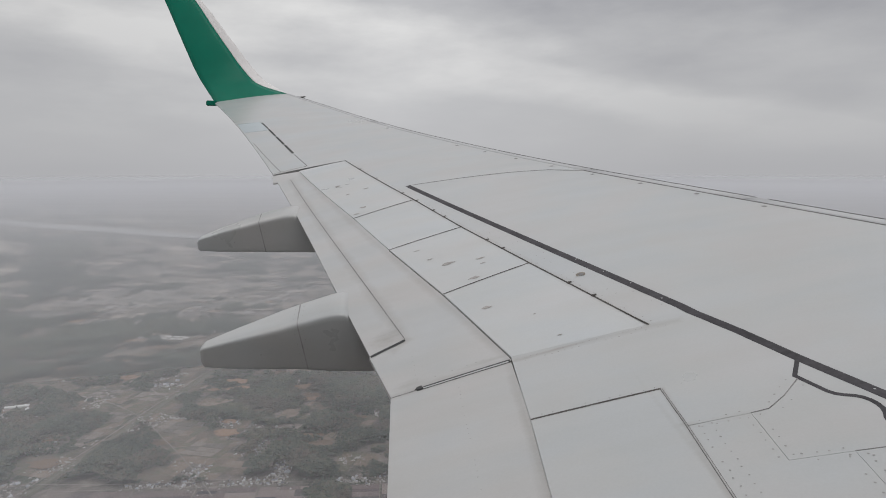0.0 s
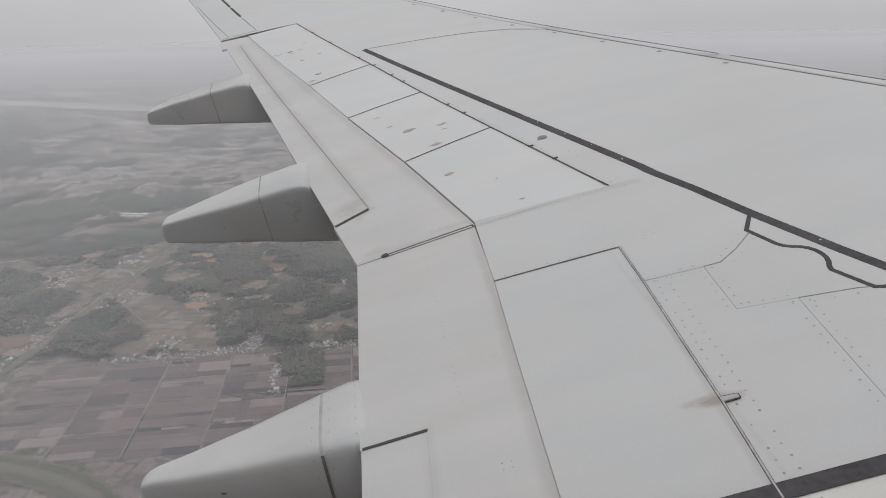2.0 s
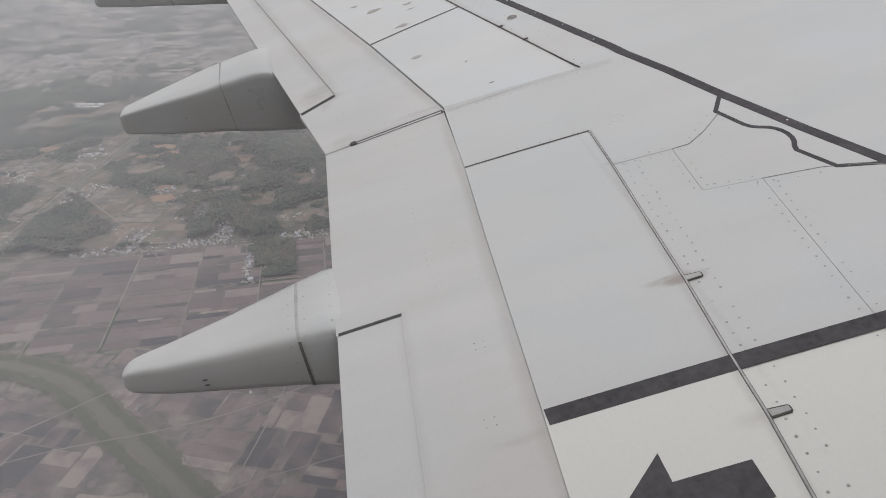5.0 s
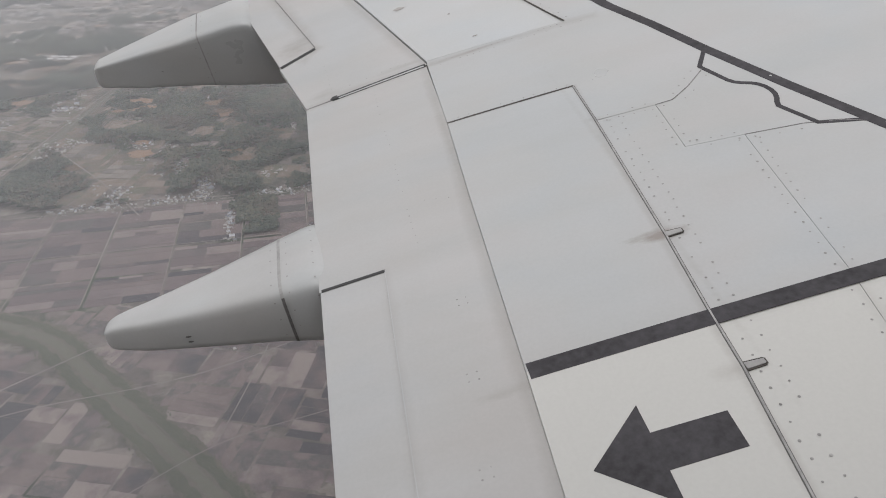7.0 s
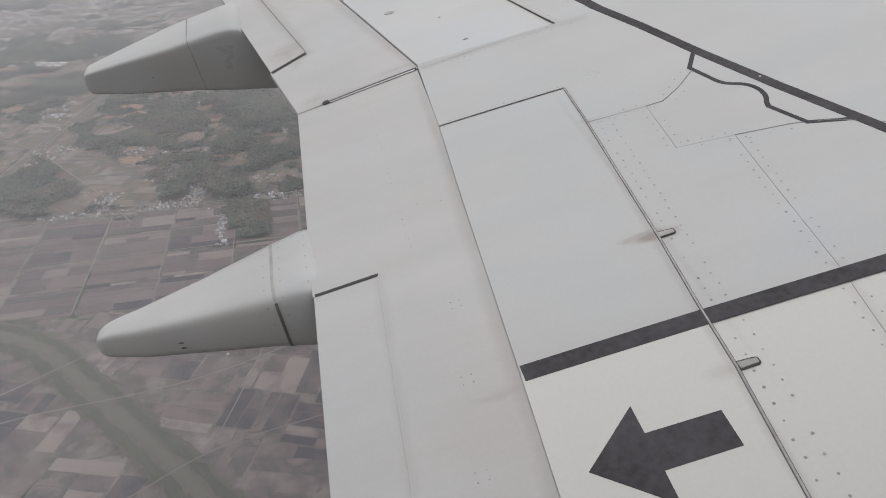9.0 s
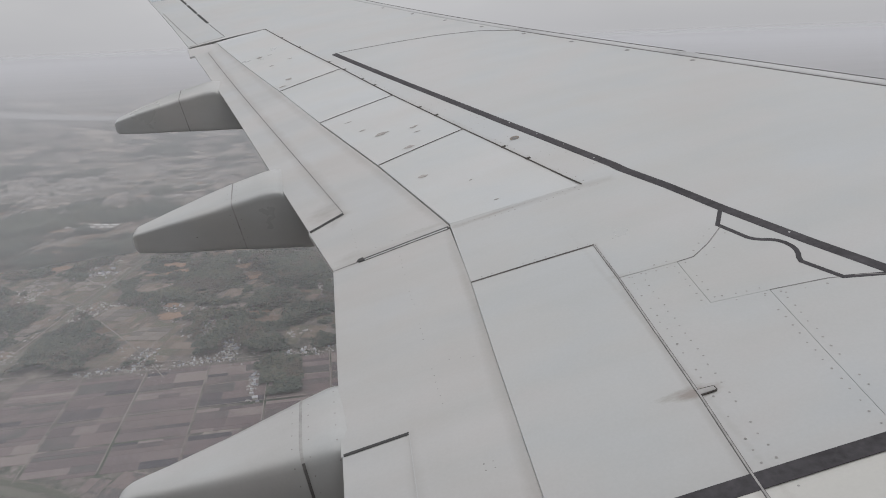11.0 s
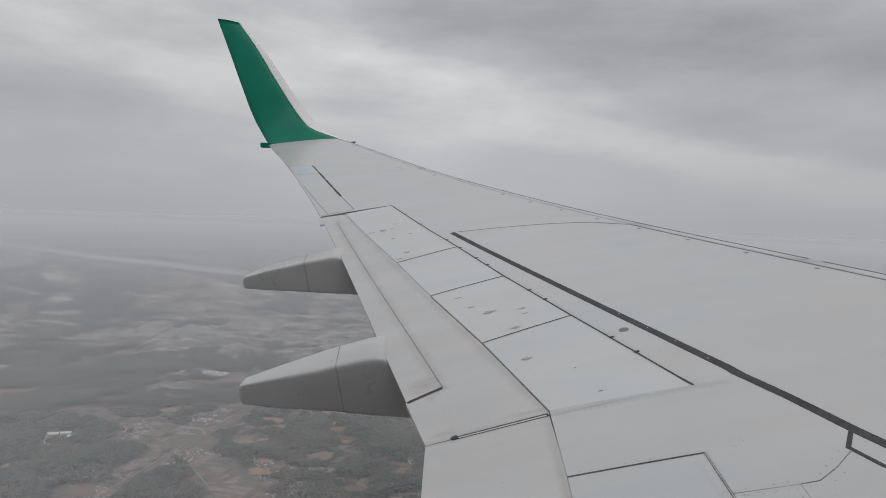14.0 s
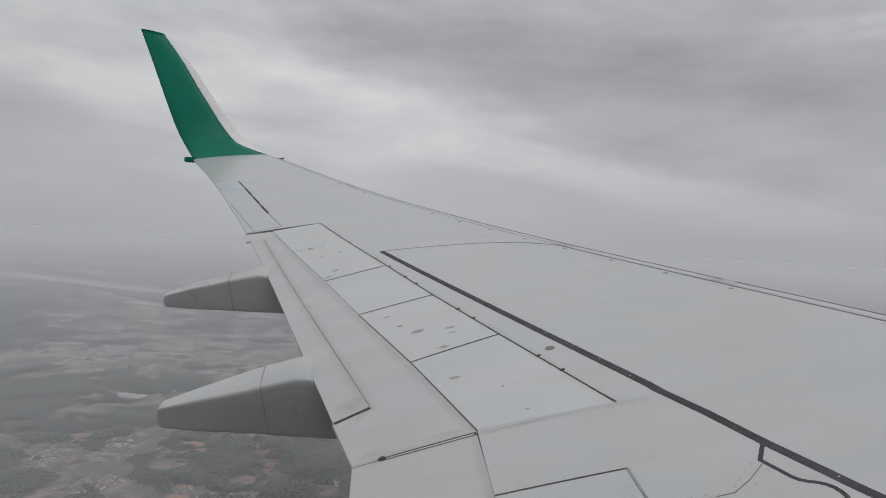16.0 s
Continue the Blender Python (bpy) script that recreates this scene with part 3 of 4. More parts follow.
light_me.polygons.foreach_set("use_smooth", [True] * len(light_me.polygons))
light_me.materials.append(FILLER)
tip_light = part("position_light", light_me, wing, "long smoky glass light in the wing's tip")
tip_light.location = (le_x(14.05) + 0.03, 14.05, le_z(14.05) - 0.008)

# painted markings
MAIN_BAND = [(0.150, 7.275), (1.166, 4.745), (1.584, 3.724), (1.711, 3.315), (1.809, 2.95), (1.948, 2.50), (2.085, 2.105), (2.50, 0.75), (2.9, ROOT)]
part("marking_line", band_mesh("marking_line", MAIN_BAND, 0.05, MARK), wing, "charcoal painted boundary line")
part("marking_line", plate_mesh("marking_line", [(0.525, 1.450), (2.30, 1.450), (2.28, 1.509), (0.525, 1.509)], MARK, 0, 0.0045, 0.0014), wing, "charcoal painted boundary line")
part("marking_loop", band_mesh("marking_loop", [(1.80, 2.95), (1.715, 2.823), (1.760, 2.662), (1.775, 2.634), (1.800, 2.612), (1.828, 2.594), (1.848, 2.572), (1.861, 2.545), (1.867, 2.512), (1.865, 2.478), (1.855, 2.448), (1.838, 2.418), (1.830, 2.391), (1.89, 2.226), (2.059, 2.165)], 0.02, MARK), wing, "charcoal painted outline")
ARROW = [(0.582, 1.122), (0.753, 1.267), (0.752, 1.177), (0.957, 1.175), (0.955, 1.065), (0.751, 1.065), (0.748, 0.972)]
part("arrow_marking", plate_mesh("arrow_marking", ARROW, MARK, 0, 0.0045, 0.0014), wing, "dark painted arrow pointing aft")
part("seam_line", band_mesh("seam_line", [(0.20, 7.27), (0.596, 7.191), (1.16, 7.081), (1.55, 6.97), (chord_x(0.958, 6.78), 6.78)], 0.013, SEAL), wing)
part("seam_line", band_mesh("seam_line", [(1.427, 2.635), (1.502, 2.636), (1.60, 2.70), (1.715, 2.80)], 0.004, SEAL), wing)
part("seam_line", band_mesh("seam_line", [(1.622, 2.275), (1.84, 2.244), (1.98, 2.20), (2.2, 2.05)], 0.004, SEAL), wing)
part("slat_gap", band_mesh("slat_gap", [(chord_x(0.963, y), y) for y in np.linspace(6.78, ROOT, 24)], 0.02, SMOKE), wing)
part("spoiler_seal", band_mesh("spoiler_seal", [(x - 0.006, y) for x, y in PANEL_FRONT], 0.011, SMOKE, 0.004), wing)
part("spoiler_seal", band_mesh("spoiler_seal", [(x - 0.006, y) for x, y in PANEL_FRONT], 0.0055, JOINT, 0.0052), wing)
part("spoiler_seal", band_mesh("spoiler_seal", [(0.603, 2.99), (1.186, 2.967)], 0.011, RUBBER, 0.004), wing)
part("spoiler_hinge", band_mesh("spoiler_hinge", SP_FRONT, 0.009, RUBBER, 0.003), wing)
part("spoiler_edge", band_mesh("spoiler_edge", [(x - 0.003, y) for x, y in SP_REAR[:3]], 0.0038, SMOKE, -0.0055), wing)
for k in range(1, 4):
    part("spoiler_joint", band_mesh("spoiler_joint", [SP_REAR[k], SP_FRONT[k]], 0.008, RUBBER, 0.003), wing)
part("spoiler_joint", band_mesh("spoiler_joint", [(te_x(8.89) + 0.01, 8.888), SP_FRONT[4]], 0.011, SEAL, 0.003), wing)


# winglet
def winglet_station(s):
    """Trailing and leading edge of the winglet at s from root to top."""
    def at(*v):
        return curve_value(s, list(zip((0, 0.09, 0.2, 0.45, 0.72, 1.0), v)))
    y = at(14.6, 14.9, 15.1, 15.3, 15.5, 15.7)
    te = Vector((at(-3.548, -3.772, -3.99, -4.309, -4.636, -5.009), y, at(1.288, 1.557, 1.871, 2.529, 3.263, 4.097)))
    le = Vector((at(-2.095, -2.479, -2.749, -3.324, -3.90, -4.508), y, at(1.469, 1.674, 1.891, 2.622, 3.382, 4.021)))
    return te, le


def winglet_mesh(edge, mat):
    """A closed strip of the winglet: the rear part, or with edge the bare leading edge."""
    verts, faces = [], []
    rows, n = 26, 8
    for j in range(rows + 1):
        s = j / rows
        te, le = winglet_station(s)
        t2, l2 = winglet_station(s + 0.01)
        side = (le - te).cross(t2 - te).normalized()
        if side.y > 0 or (side.z < 0 and abs(side.y) < 0.1):
            side = -side
        c = (le - te).length
        thin = 0.055 * min(1.0, 0.1 + s / 0.25)
        split = max(0.81 + 0.13 * max(0.0, (s - 0.5) / 0.5) ** 2, 1 - 1.9 * s)
        split = min(split, 0.995)
        f0, f1 = (split, 1.0) if edge else (0.0, split)
        for i in range(n + 1):
            f = f0 + (f1 - f0) * i / n
            verts.append(te.lerp(le, f) + side * (thin * c * (math.sin(math.pi * f) ** 0.7 if 0 < f < 1 else 0) + 0.002))
        for i in range(n + 1):
            f = f1 + (f0 - f1) * i / n
            verts.append(te.lerp(le, f) - side * (thin * c * (math.sin(math.pi * f) ** 0.7 if 0 < f < 1 else 0) + 0.002))
    m = 2 * (n + 1)
    for j in range(rows):
        for i in range(m):
            a, b = j * m + i, j * m + (i + 1) % m
            faces.append([a, a + m, b + m, b])
    faces.append(list(range(rows * m, rows * m + m)))
    return mesh_of("winglet", verts, faces, mat, [True] * (len(faces) - 1) + [False])


winglet = part("winglet", winglet_mesh(False, GREEN), wing, "tall green upswept winglet")
part("leading_edge", winglet_mesh(True, WHITE), winglet, "pale bare leading edge")


def box_mesh(name, a, b, mat, bevel=0.0):
    bm = bmesh.new()
    bmesh.ops.create_cube(bm, size=1)
    for v in bm.verts:
        v.co = Vector([(p + q) / 2 + c * (q - p) for p, q, c in zip(a, b, v.co)])
    if bevel:
        bmesh.ops.bevel(bm, geom=list(bm.edges), offset=bevel, segments=2, affect="EDGES")
    me = bpy.data.meshes.new(name)
    bm.to_mesh(me)
    bm.free()
    me.materials.append(mat)
    return me


part("tail_light", box_mesh("tail_light", (-3.70, 14.5, 1.22), (-3.50, 14.62, 1.32), GREEN, 0.015), winglet, "small dark green light housing")


def line_value(v, knots):
    """Straight pieces between (v, value) knots."""
    return float(np.interp(v, [k[0] for k in knots], [k[1] for k in knots]))


# flap track fairings: long tapering pods under the trailing edge
def fairing(yc, stations, seam, taper=0.68, tilt=0.045, square=0.2, lean=0.16):
    verts, faces = [], []
    rows = 56
    x0, x1 = stations[0][0], stations[-1][0]

    def ring(x, grow=0.0):
        hw, zt, zb = (line_value(x, [(s[0], s[k]) for s in stations]) for k in (1, 2, 3))
        pts = []
        for i in range(28):
            a = 2 * math.pi * i / 28
            ca, sa = math.cos(a), math.sin(a)
            sx = math.copysign(abs(ca) ** square, ca)
            sz = math.copysign(abs(sa) ** square, sa)
            narrow = 1 - taper * (1 - sz) / 2
            pts.append((x, yc + (hw + grow) * sx * narrow, (zt + zb) / 2 + ((zt - zb) / 2 + grow) * sz + tilt * sx * (1 + sz) / 2 * min(1, hw / 0.15)))
        return pts
    for j in range(rows + 1):
        verts.extend(ring(x0 + (x1 - x0) * (j / rows) ** 2.0))
    for j in range(rows):
        for i in range(28):
            a, b = j * 28 + i, j * 28 + (i + 1) % 28
            faces.append([a, b, b + 28, a + 28])
    faces.append(list(range(28))[::-1])
    pod = part("flap_track_fairing", mesh_of("flap_track_fairing", verts, faces, FAIRING, True), wing, "tapering grey pod under the flap")
    near = square > 0.3
    wide = 0.006 if near else 0.0045
    level = [p[2] for p in ring(seam)]
    high = max(level)

    def leaning(off, grow):                               # the joint leans forward towards the keel
        return [ring(seam + off + lean * (high - z), grow)[i] for i, z in enumerate(level)]
    rv, rf = leaning(-wide, 0.0012) + leaning(wide, 0.0012), []
    for i in range(28):
        rf.append([i, (i + 1) % 28, 28 + (i + 1) % 28, 28 + i])
    part("joint", mesh_of("joint", rv, rf, JOINT if near else FILLER), pod, "soft grey filled joint")
    if near:                                              # dark sealing strip down the inner side of the joint
        lines = [leaning(-0.004 + k, 0.003) for k in (0.0, 0.011)]
        cv, cf = [], []
        for i in range(12, 22):
            for ln in lines:
                cv.append(ln[i])
        for i in range(9):
            cf.append([2 * i, 2 * i + 1, 2 * i + 3, 2 * i + 2])
        part("sealing_strip", mesh_of("sealing_strip", cv, cf, SMOKE), pod, "dark sealing strip")
    sv, sf = [], []
    for row in ((-0.032, 0.03, 0.13) if near else (-0.03, 0.03)):
        if seam + row > x1 or line_value(seam + row, [(q[0], q[2]) for q in stations]) < -1.75:
            continue
        pts = [Vector(p) for p in leaning(row, 0.0012)[3:18]]
        ahead = [Vector(p) for p in leaning(row + 0.01, 0.0012)[3:18]]
        run, due = 0.0, 0.02
        for p, q, r in zip(pts, pts[1:], ahead):
            leg = (q - p).length
            while due <= run + leg:
                e, f = (q - p).normalized(), (r - p).normalized()
                c = p.lerp(q, (due - run) / leg) + e.cross(f).normalized() * 0.0008
                b = len(sv)
                for i in range(7):
                    a = 2 * math.pi * i / 7
                    sv.append(tuple(c + (e * math.cos(a) + f * math.sin(a)) * 0.0034))
                sf.append(list(range(b, b + 7)))
                due += 0.075
            run += leg
    tagged(part("fasteners", mesh_of("fasteners", sv, sf, STUD), pod), kind="stuff")
    for at in (-0.55, -0.545) if near else (seam - 0.25,):  # drain marks on the side towards the cabin
        size = 0.011 if near else 0.006
        side = [Vector(p) for p in ring(at, 0.0015)]
        c = side[14].lerp(side[15], 0.7 if at == -0.545 else 0.2)
        mv = [tuple(c + Vector((size * math.cos(2 * math.pi * i / 8), -0.0015, 0.4 * size * math.sin(2 * math.pi * i / 8)))) for i in range(8)]
        part("drain_mark", mesh_of("drain_mark", mv, [list(range(8))], SMOKE), pod)
    return pod


fairing(2.385, [(-0.872, 0.006, -1.622, -1.645), (-0.868, 0.024, -1.606, -1.660), (-0.860, 0.034, -1.597, -1.676), (-0.845, 0.044, -1.585, -1.686), (-0.82, 0.052, -1.573, -1.692), (-0.78, 0.061, -1.561, -1.695), (-0.70, 0.081, -1.543, -1.699), (-0.45, 0.137, -1.472, -1.690), (-0.18, 0.205, -1.384, -1.674), (-0.06, 0.23, -1.345, -1.68), (-0.01, 0.23, -1.352, -1.68), (0.04, 0.23, -1.40, -1.68), (0.35, 0.20, -1.40, -1.66)], -0.188, 0.12, 0.015, 0.40)
fairing(4.91, [(-1.360, 0.01, -1.285, -1.33), (-1.352, 0.035, -1.256, -1.365), (-1.33, 0.054, -1.232, -1.392), (-1.1, 0.096, -1.154, -1.408), (-0.68, 0.170, -1.019, -1.413), (-0.45, 0.205, -0.95, -1.427), (-0.37, 0.21, -0.938, -1.43), (-0.31, 0.21, -0.945, -1.431), (-0.24, 0.21, -1.06, -1.434), (-0.15, 0.20, -1.03, -1.44), (0.3, 0.17, -1.05, -1.36)], -0.675)
fairing(7.34, [(-2.014, 0.01, -0.77, -0.815), (-2.006, 0.032, -0.745, -0.838), (-1.985, 0.05, -0.720, -0.856), (-1.75, 0.09, -0.630, -0.866), (-1.36, 0.14, -0.508, -0.868), (-1.11, 0.148, -0.445, -0.874), (-1.03, 0.15, -0.436, -0.874), (-0.98, 0.15, -0.443, -0.874), (-0.92, 0.15, -0.53, -0.874), (-0.8, 0.14, -0.5, -0.88), (-0.4, 0.12, -0.52, -0.85)], -1.375)


# fasteners, drain caps and worn patches on the skin
def disc(verts, faces, x, y, r, lift, n=7):
    b = len(verts)
    verts.append((x, y, top(x, y) + lift + 0.0006))
    for i in range(n):
        a = 2 * math.pi * i / n
        px, py = x + r * math.cos(a), y + r * math.sin(a)
        verts.append((px, py, top(px, py) + lift))
    for i in range(n):
        faces.append([b, b + 1 + i, b + 1 + (i + 1) % n])


def fastener_rows(name, lines, gap, r, mat, lift=0.0012, jitter=0.0, skip=0.0):
    rng = random.Random(5)
    verts, faces = [], []
    for line in lines:
        for p in along(line, gap):
            if rng.random() >= skip:
                disc(verts, faces, p.x + rng.uniform(-jitter, jitter), p.y + rng.uniform(-jitter, jitter), r * rng.uniform(0.8, 1.2), lift)
    return tagged(part(name, mesh_of(name, verts, faces, mat), wing), kind="stuff")


def shifted(line, dx, dy=0.0):
    return [(x + dx, y + dy) for x, y in line]


fastener_rows("fasteners", [shifted(PANEL_FRONT[1:], 0.035), shifted(PANEL_FRONT[1:], 0.085), shifted(SEAM[3:], 0.03), shifted(SEAM[3:], -0.03),
                            [(1.2, 2.665), (1.42, 2.655)], [(1.2, 2.62), (1.40, 2.615)], shifted(SEAM[1:3], 0.025), shifted(SEAM[1:3], -0.025),
                            [(1.41, 2.285), (1.62, 2.255)], [(1.43, 2.325), (1.62, 2.295)], [(0.63, 3.02), (1.19, 2.99)]], 0.052, 0.0041, STUD, jitter=0.004, skip=0.1)
fastener_rows("fasteners", [shifted(SP_FRONT, 0.035), [(1.62, 2.24), (1.85, 2.21)], [(1.50, 2.66), (1.69, 2.83)], [(1.53, 2.60), (1.73, 2.76)]], 0.07, 0.0042, STUD, jitter=0.004, skip=0.25)
fastener_rows("fasteners", [[(0.64, 3.64), (1.34, 3.60)], [(0.64, 3.60), (1.45, 3.56)]], 0.035, 0.004, STUD, jitter=0.003, skip=0.25)
fastener_rows("flap_fasteners", [[(0.33, 3.55), (0.33, 2.2), (0.30, 2.13)], [(0.33, 2.5), (0.56, 2.42)], [(0.20, 3.72), (0.55, 3.74)], [(0.12, 3.72), (0.10, 4.0)]], 0.045, 0.0028, STUD, -0.0065, 0.003, 0.2)
fastener_rows("flap_fasteners", [[(0.40 + 0.03 * i - 0.04 * k, 1.88 - 0.32 * k), (0.40 + 0.03 * i - 0.04 * k, 1.82 - 0.32 * k)] for k in range(3) for i in range(2)], 0.03, 0.003, STUD, -0.0065)

fastener_rows("fasteners", [[(0.62, 5.9), (1.10, 4.75), (1.52, 3.75)], [(0.42, 6.3), (0.86, 5.2), (1.33, 4.0)]], 0.085, 0.0035, STUD, jitter=0.006, skip=0.45)
fastener_rows("pale_fasteners", [MAIN_BAND[1:7]], 0.31, 0.005, SLAT, 0.0035, 0.012, 0.3)
for k in range(8):
    y = 8.745 - 0.541 * k
    v, fcs = [], []
    disc(v, fcs, chord_x(0.937, y), y, 0.021, 0.0012, 12)
    part("access_cap", mesh_of("access_cap", v, fcs, SEAL), wing, "small round grey access cap")
v, fcs = [], []
disc(v, fcs, 1.195, 4.39, 0.024, 0.0015, 14)
cap = part("filler_cap", mesh_of("filler_cap", v, fcs, SEAL), wing, "worn round filler cap")
part("cap_rim", band_mesh("cap_rim", [(1.195 + 0.026 * math.cos(a), 4.39 + 0.022 * math.sin(a)) for a in np.linspace(-1.2, 3.9, 14)], 0.010, CHIP_BROWN, 0.003), cap)


def worn_patch(x, y, a, b, seed):
    rng = random.Random(seed)
    pts = [(x + a * math.cos(t) * rng.uniform(0.45, 1.2), y + b * math.sin(t) * rng.uniform(0.3, 1.4)) for t in np.linspace(0, 2 * math.pi, 15)[:-1]]
    part("worn_patch", plate_mesh("worn_patch", pts, CHIP, 0, 0.0022, 0.0008), wing, "scuffed bare patch in the paint")


def plan_mix(i, u, w):
    """A place on outboard spoiler i: u from inner to outer edge, w from rear to front."""
    a = Vector(SP_REAR[i]).lerp(Vector(SP_REAR[i + 1]), u)
    return a.lerp(Vector(SP_FRONT[i]).lerp(Vector(SP_FRONT[i + 1]), u), w)


for n, (i, u, w, a, b) in enumerate([(1, 0.412, 0.369, 0.05, 0.022), (1, 0.318, 0.691, 0.04, 0.014), (1, 0.231, 0.651, 0.022, 0.008), (1, 0.579, 0.26, 0.026, 0.01), (1, 0.067, 0.409, 0.05, 0.018), (1, 0.807, 0.243, 0.03, 0.006),
                                     (0, 0.627, 0.204, 0.034, 0.016), (0, 0.389, 0.466, 0.01, 0.008), (0, 0.101, 0.435, 0.024, 0.006), (3, 0.534, 0.32, 0.035, 0.03), (3, 0.104, 0.279, 0.035, 0.022), (3, 0.041, 0.094, 0.03, 0.02), (3, 0.356, 0.309, 0.03, 0.012), (3, 0.375, 0.661, 0.03, 0.012)]):
    p = plan_mix(i, u, w)
    worn_patch(p.x, p.y, a, b, n)


for k, u in ((0, 0.41), (0, 0.62), (1, 0.36), (1, 0.595), (2, 0.34), (2, 0.57), (2, 0.95), (3, 0.14), (3, 0.5), (3, 0.75)):
    p = Vector(SP_FRONT[k]).lerp(Vector(SP_FRONT[k + 1]), u)
    tabs = [(p.x - 0.006, p.y - 0.009), (p.x + 0.024, p.y - 0.005), (p.x + 0.021, p.y + 0.006), (p.x - 0.008, p.y + 0.007)]
    part("hinge_fitting", plate_mesh("hinge_fitting", tabs, RUBBER, 0, 0.0055, 0.004), wing)

# two hinge slots in the edge of the inboard spoiler
for x, y in ((1.112, 1.868), (1.066, 1.288)):
    slot = [(x - 0.002, y + 0.015), (x + 0.057, y + 0.011), (x + 0.063, y + 0.006), (x + 0.063, y - 0.011), (x + 0.057, y - 0.016), (x - 0.002, y - 0.018)]
    rim = part("hinge_slot", plate_mesh("hinge_slot", slot, RUBBER, 0, 0.0042, 0.003), wing, "small dark hinge slot with a metal tongue")
    part("tongue", plate_mesh("tongue", inset(slot, 0.005), JOINT, 0, 0.006, 0.002), rim)

# ---- the land below ----
def land_z(r):
    """Height of the land: a plain that climbs to hills on the horizon."""
    u = max(0.0, min(1.0, (r - 2600) / 2380))
    return GROUND + 265 * u * u * (3 - 2 * u)


def ground_mesh():
    """One sheet out to the horizon, in rings that widen with distance."""
    verts, faces = [], []
    radii = [0, 150, 300, 500, 750, 1050, 1500, 2100, 2600] + [2700 + 95 * k for k in range(25)]
    n = 128
    for r in radii[1:]:
        for i in range(n):
            a = 2 * math.pi * i / n
            verts.append((r * math.sin(a), r * math.cos(a), land_z(r)))
    verts.append((0, 0, GROUND))
    c = len(verts) - 1
    for i in range(n):
        faces.append([c, (i + 1) % n, i])
    for j in range(len(radii) - 2):
        for i in range(n):
            a, b = j * n + i, j * n + (i + 1) % n
            faces.append([a, b, b + n, a + n])
    return mesh_of("ground", verts, faces, EARTH)


ground = tagged(new("ground", ground_mesh()), "hazy brown and green open country far below", "ground", kind="structure")


def haze_sheet_mesh():
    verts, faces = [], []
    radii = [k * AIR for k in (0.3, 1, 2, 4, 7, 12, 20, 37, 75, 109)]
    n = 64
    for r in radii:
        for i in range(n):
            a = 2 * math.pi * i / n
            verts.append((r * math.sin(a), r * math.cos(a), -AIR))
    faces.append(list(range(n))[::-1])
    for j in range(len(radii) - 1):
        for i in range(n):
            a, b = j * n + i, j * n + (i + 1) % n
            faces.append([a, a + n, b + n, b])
    return mesh_of("mist_layer", verts, faces, HAZE_SHEET)


# added sheet: its rising opacity stands in for haze over distance
tagged(new("mist_layer", haze_sheet_mesh()), "thin pale sheet painting distance haze over the land", "mist", kind="structure")


def flat_mesh(name, poly, mat, z):
    return mesh_of(name, [(x, y, z) for x, y in poly], [list(range(len(poly)))], mat)


def ribbon_mesh(name, line, w, mat, z, ragged=0.0):
    """A road, bank or river as a strip of quads along a smoothed line; ragged edges wander by that share of the width."""
    ts = np.linspace(0, len(line) - 1, (len(line) - 1) * (24 if ragged else 6) + 1)
    pts = [Vector((curve_value(t, [(i, p[0]) for i, p in enumerate(line)]), curve_value(t, [(i, p[1]) for i, p in enumerate(line)]))) for t in ts]
    poly = strip_poly([tuple(p) for p in pts], w)
    n = len(pts)
    if ragged:
        mids = [tuple(p) for p in pts] + [tuple(p) for p in pts[::-1]]
        edge = []
        for (x, y), (mx, my) in zip(poly, mids):
            k = 1 + ragged * (noise.noise(Vector((x / 14, y / 14, w))) + 0.7 * noise.noise(Vector((x / 4.5, y / 4.5, w + 3))))
            edge.append((mx + (x - mx) * k, my + (y - my) * k))
        poly = edge
    verts = [(x, y, z + land_z(math.hypot(x, y)) - GROUND) for x, y in poly]
    return mesh_of(name, verts, [[i, i + 1, 2 * n - 2 - i, 2 * n - 1 - i] for i in range(n - 1)], mat)


RIVER = [(-470, 640), (-390, 648), (-318, 622), (-262, 584), (-205, 512), (-148, 438), (-100, 372), (-60, 310), (-20, 240)]
LAKE = [(-2600, 3350), (-2050, 3400), (-1644, 3370), (-1290, 3361), (-939, 3320), (-590, 3348), (-200, 3420)]
CANAL = [(-452, 850), (-432, 950), (-412, 1060), (-386, 1210), (-352, 1380), (-300, 1560)]
VALLEY = [(-190, 850), (-235, 930), (-300, 1030), (-385, 1150), (-500, 1250), (-660, 1320)]


def gap_to(line, x, y):
    """Distance from a point to a line of the plan."""
    best = 1e9
    for (px, py), (qx, qy) in zip(line, line[1:]):
        ex, ey = qx - px, qy - py
        u = max(0.0, min(1.0, ((x - px) * ex + (y - py) * ey) / (ex * ex + ey * ey)))
        best = min(best, math.hypot(x - px - u * ex, y - py - u * ey))
    return best


# farmland: plots in blocks between straight tracks
rng = random.Random(11)
farmland = tagged(new("farmland"), "patchwork of brown tilled plots with pale tracks", "farmland")
farmland.location = (0, 0, GROUND)
plot_bm = box_mesh("field_plot", (-0.5, -0.5, 0), (0.5, 0.5, 1), FIELD)


def plot(x, y, w, d, turn):
    ob = part("field_plot", plot_bm, farmland)
    ob.location, ob.rotation_euler, ob.scale = (x, y, 0.0), (0, 0, turn), (w, d, 0.25 + rng.uniform(0, 0.05))


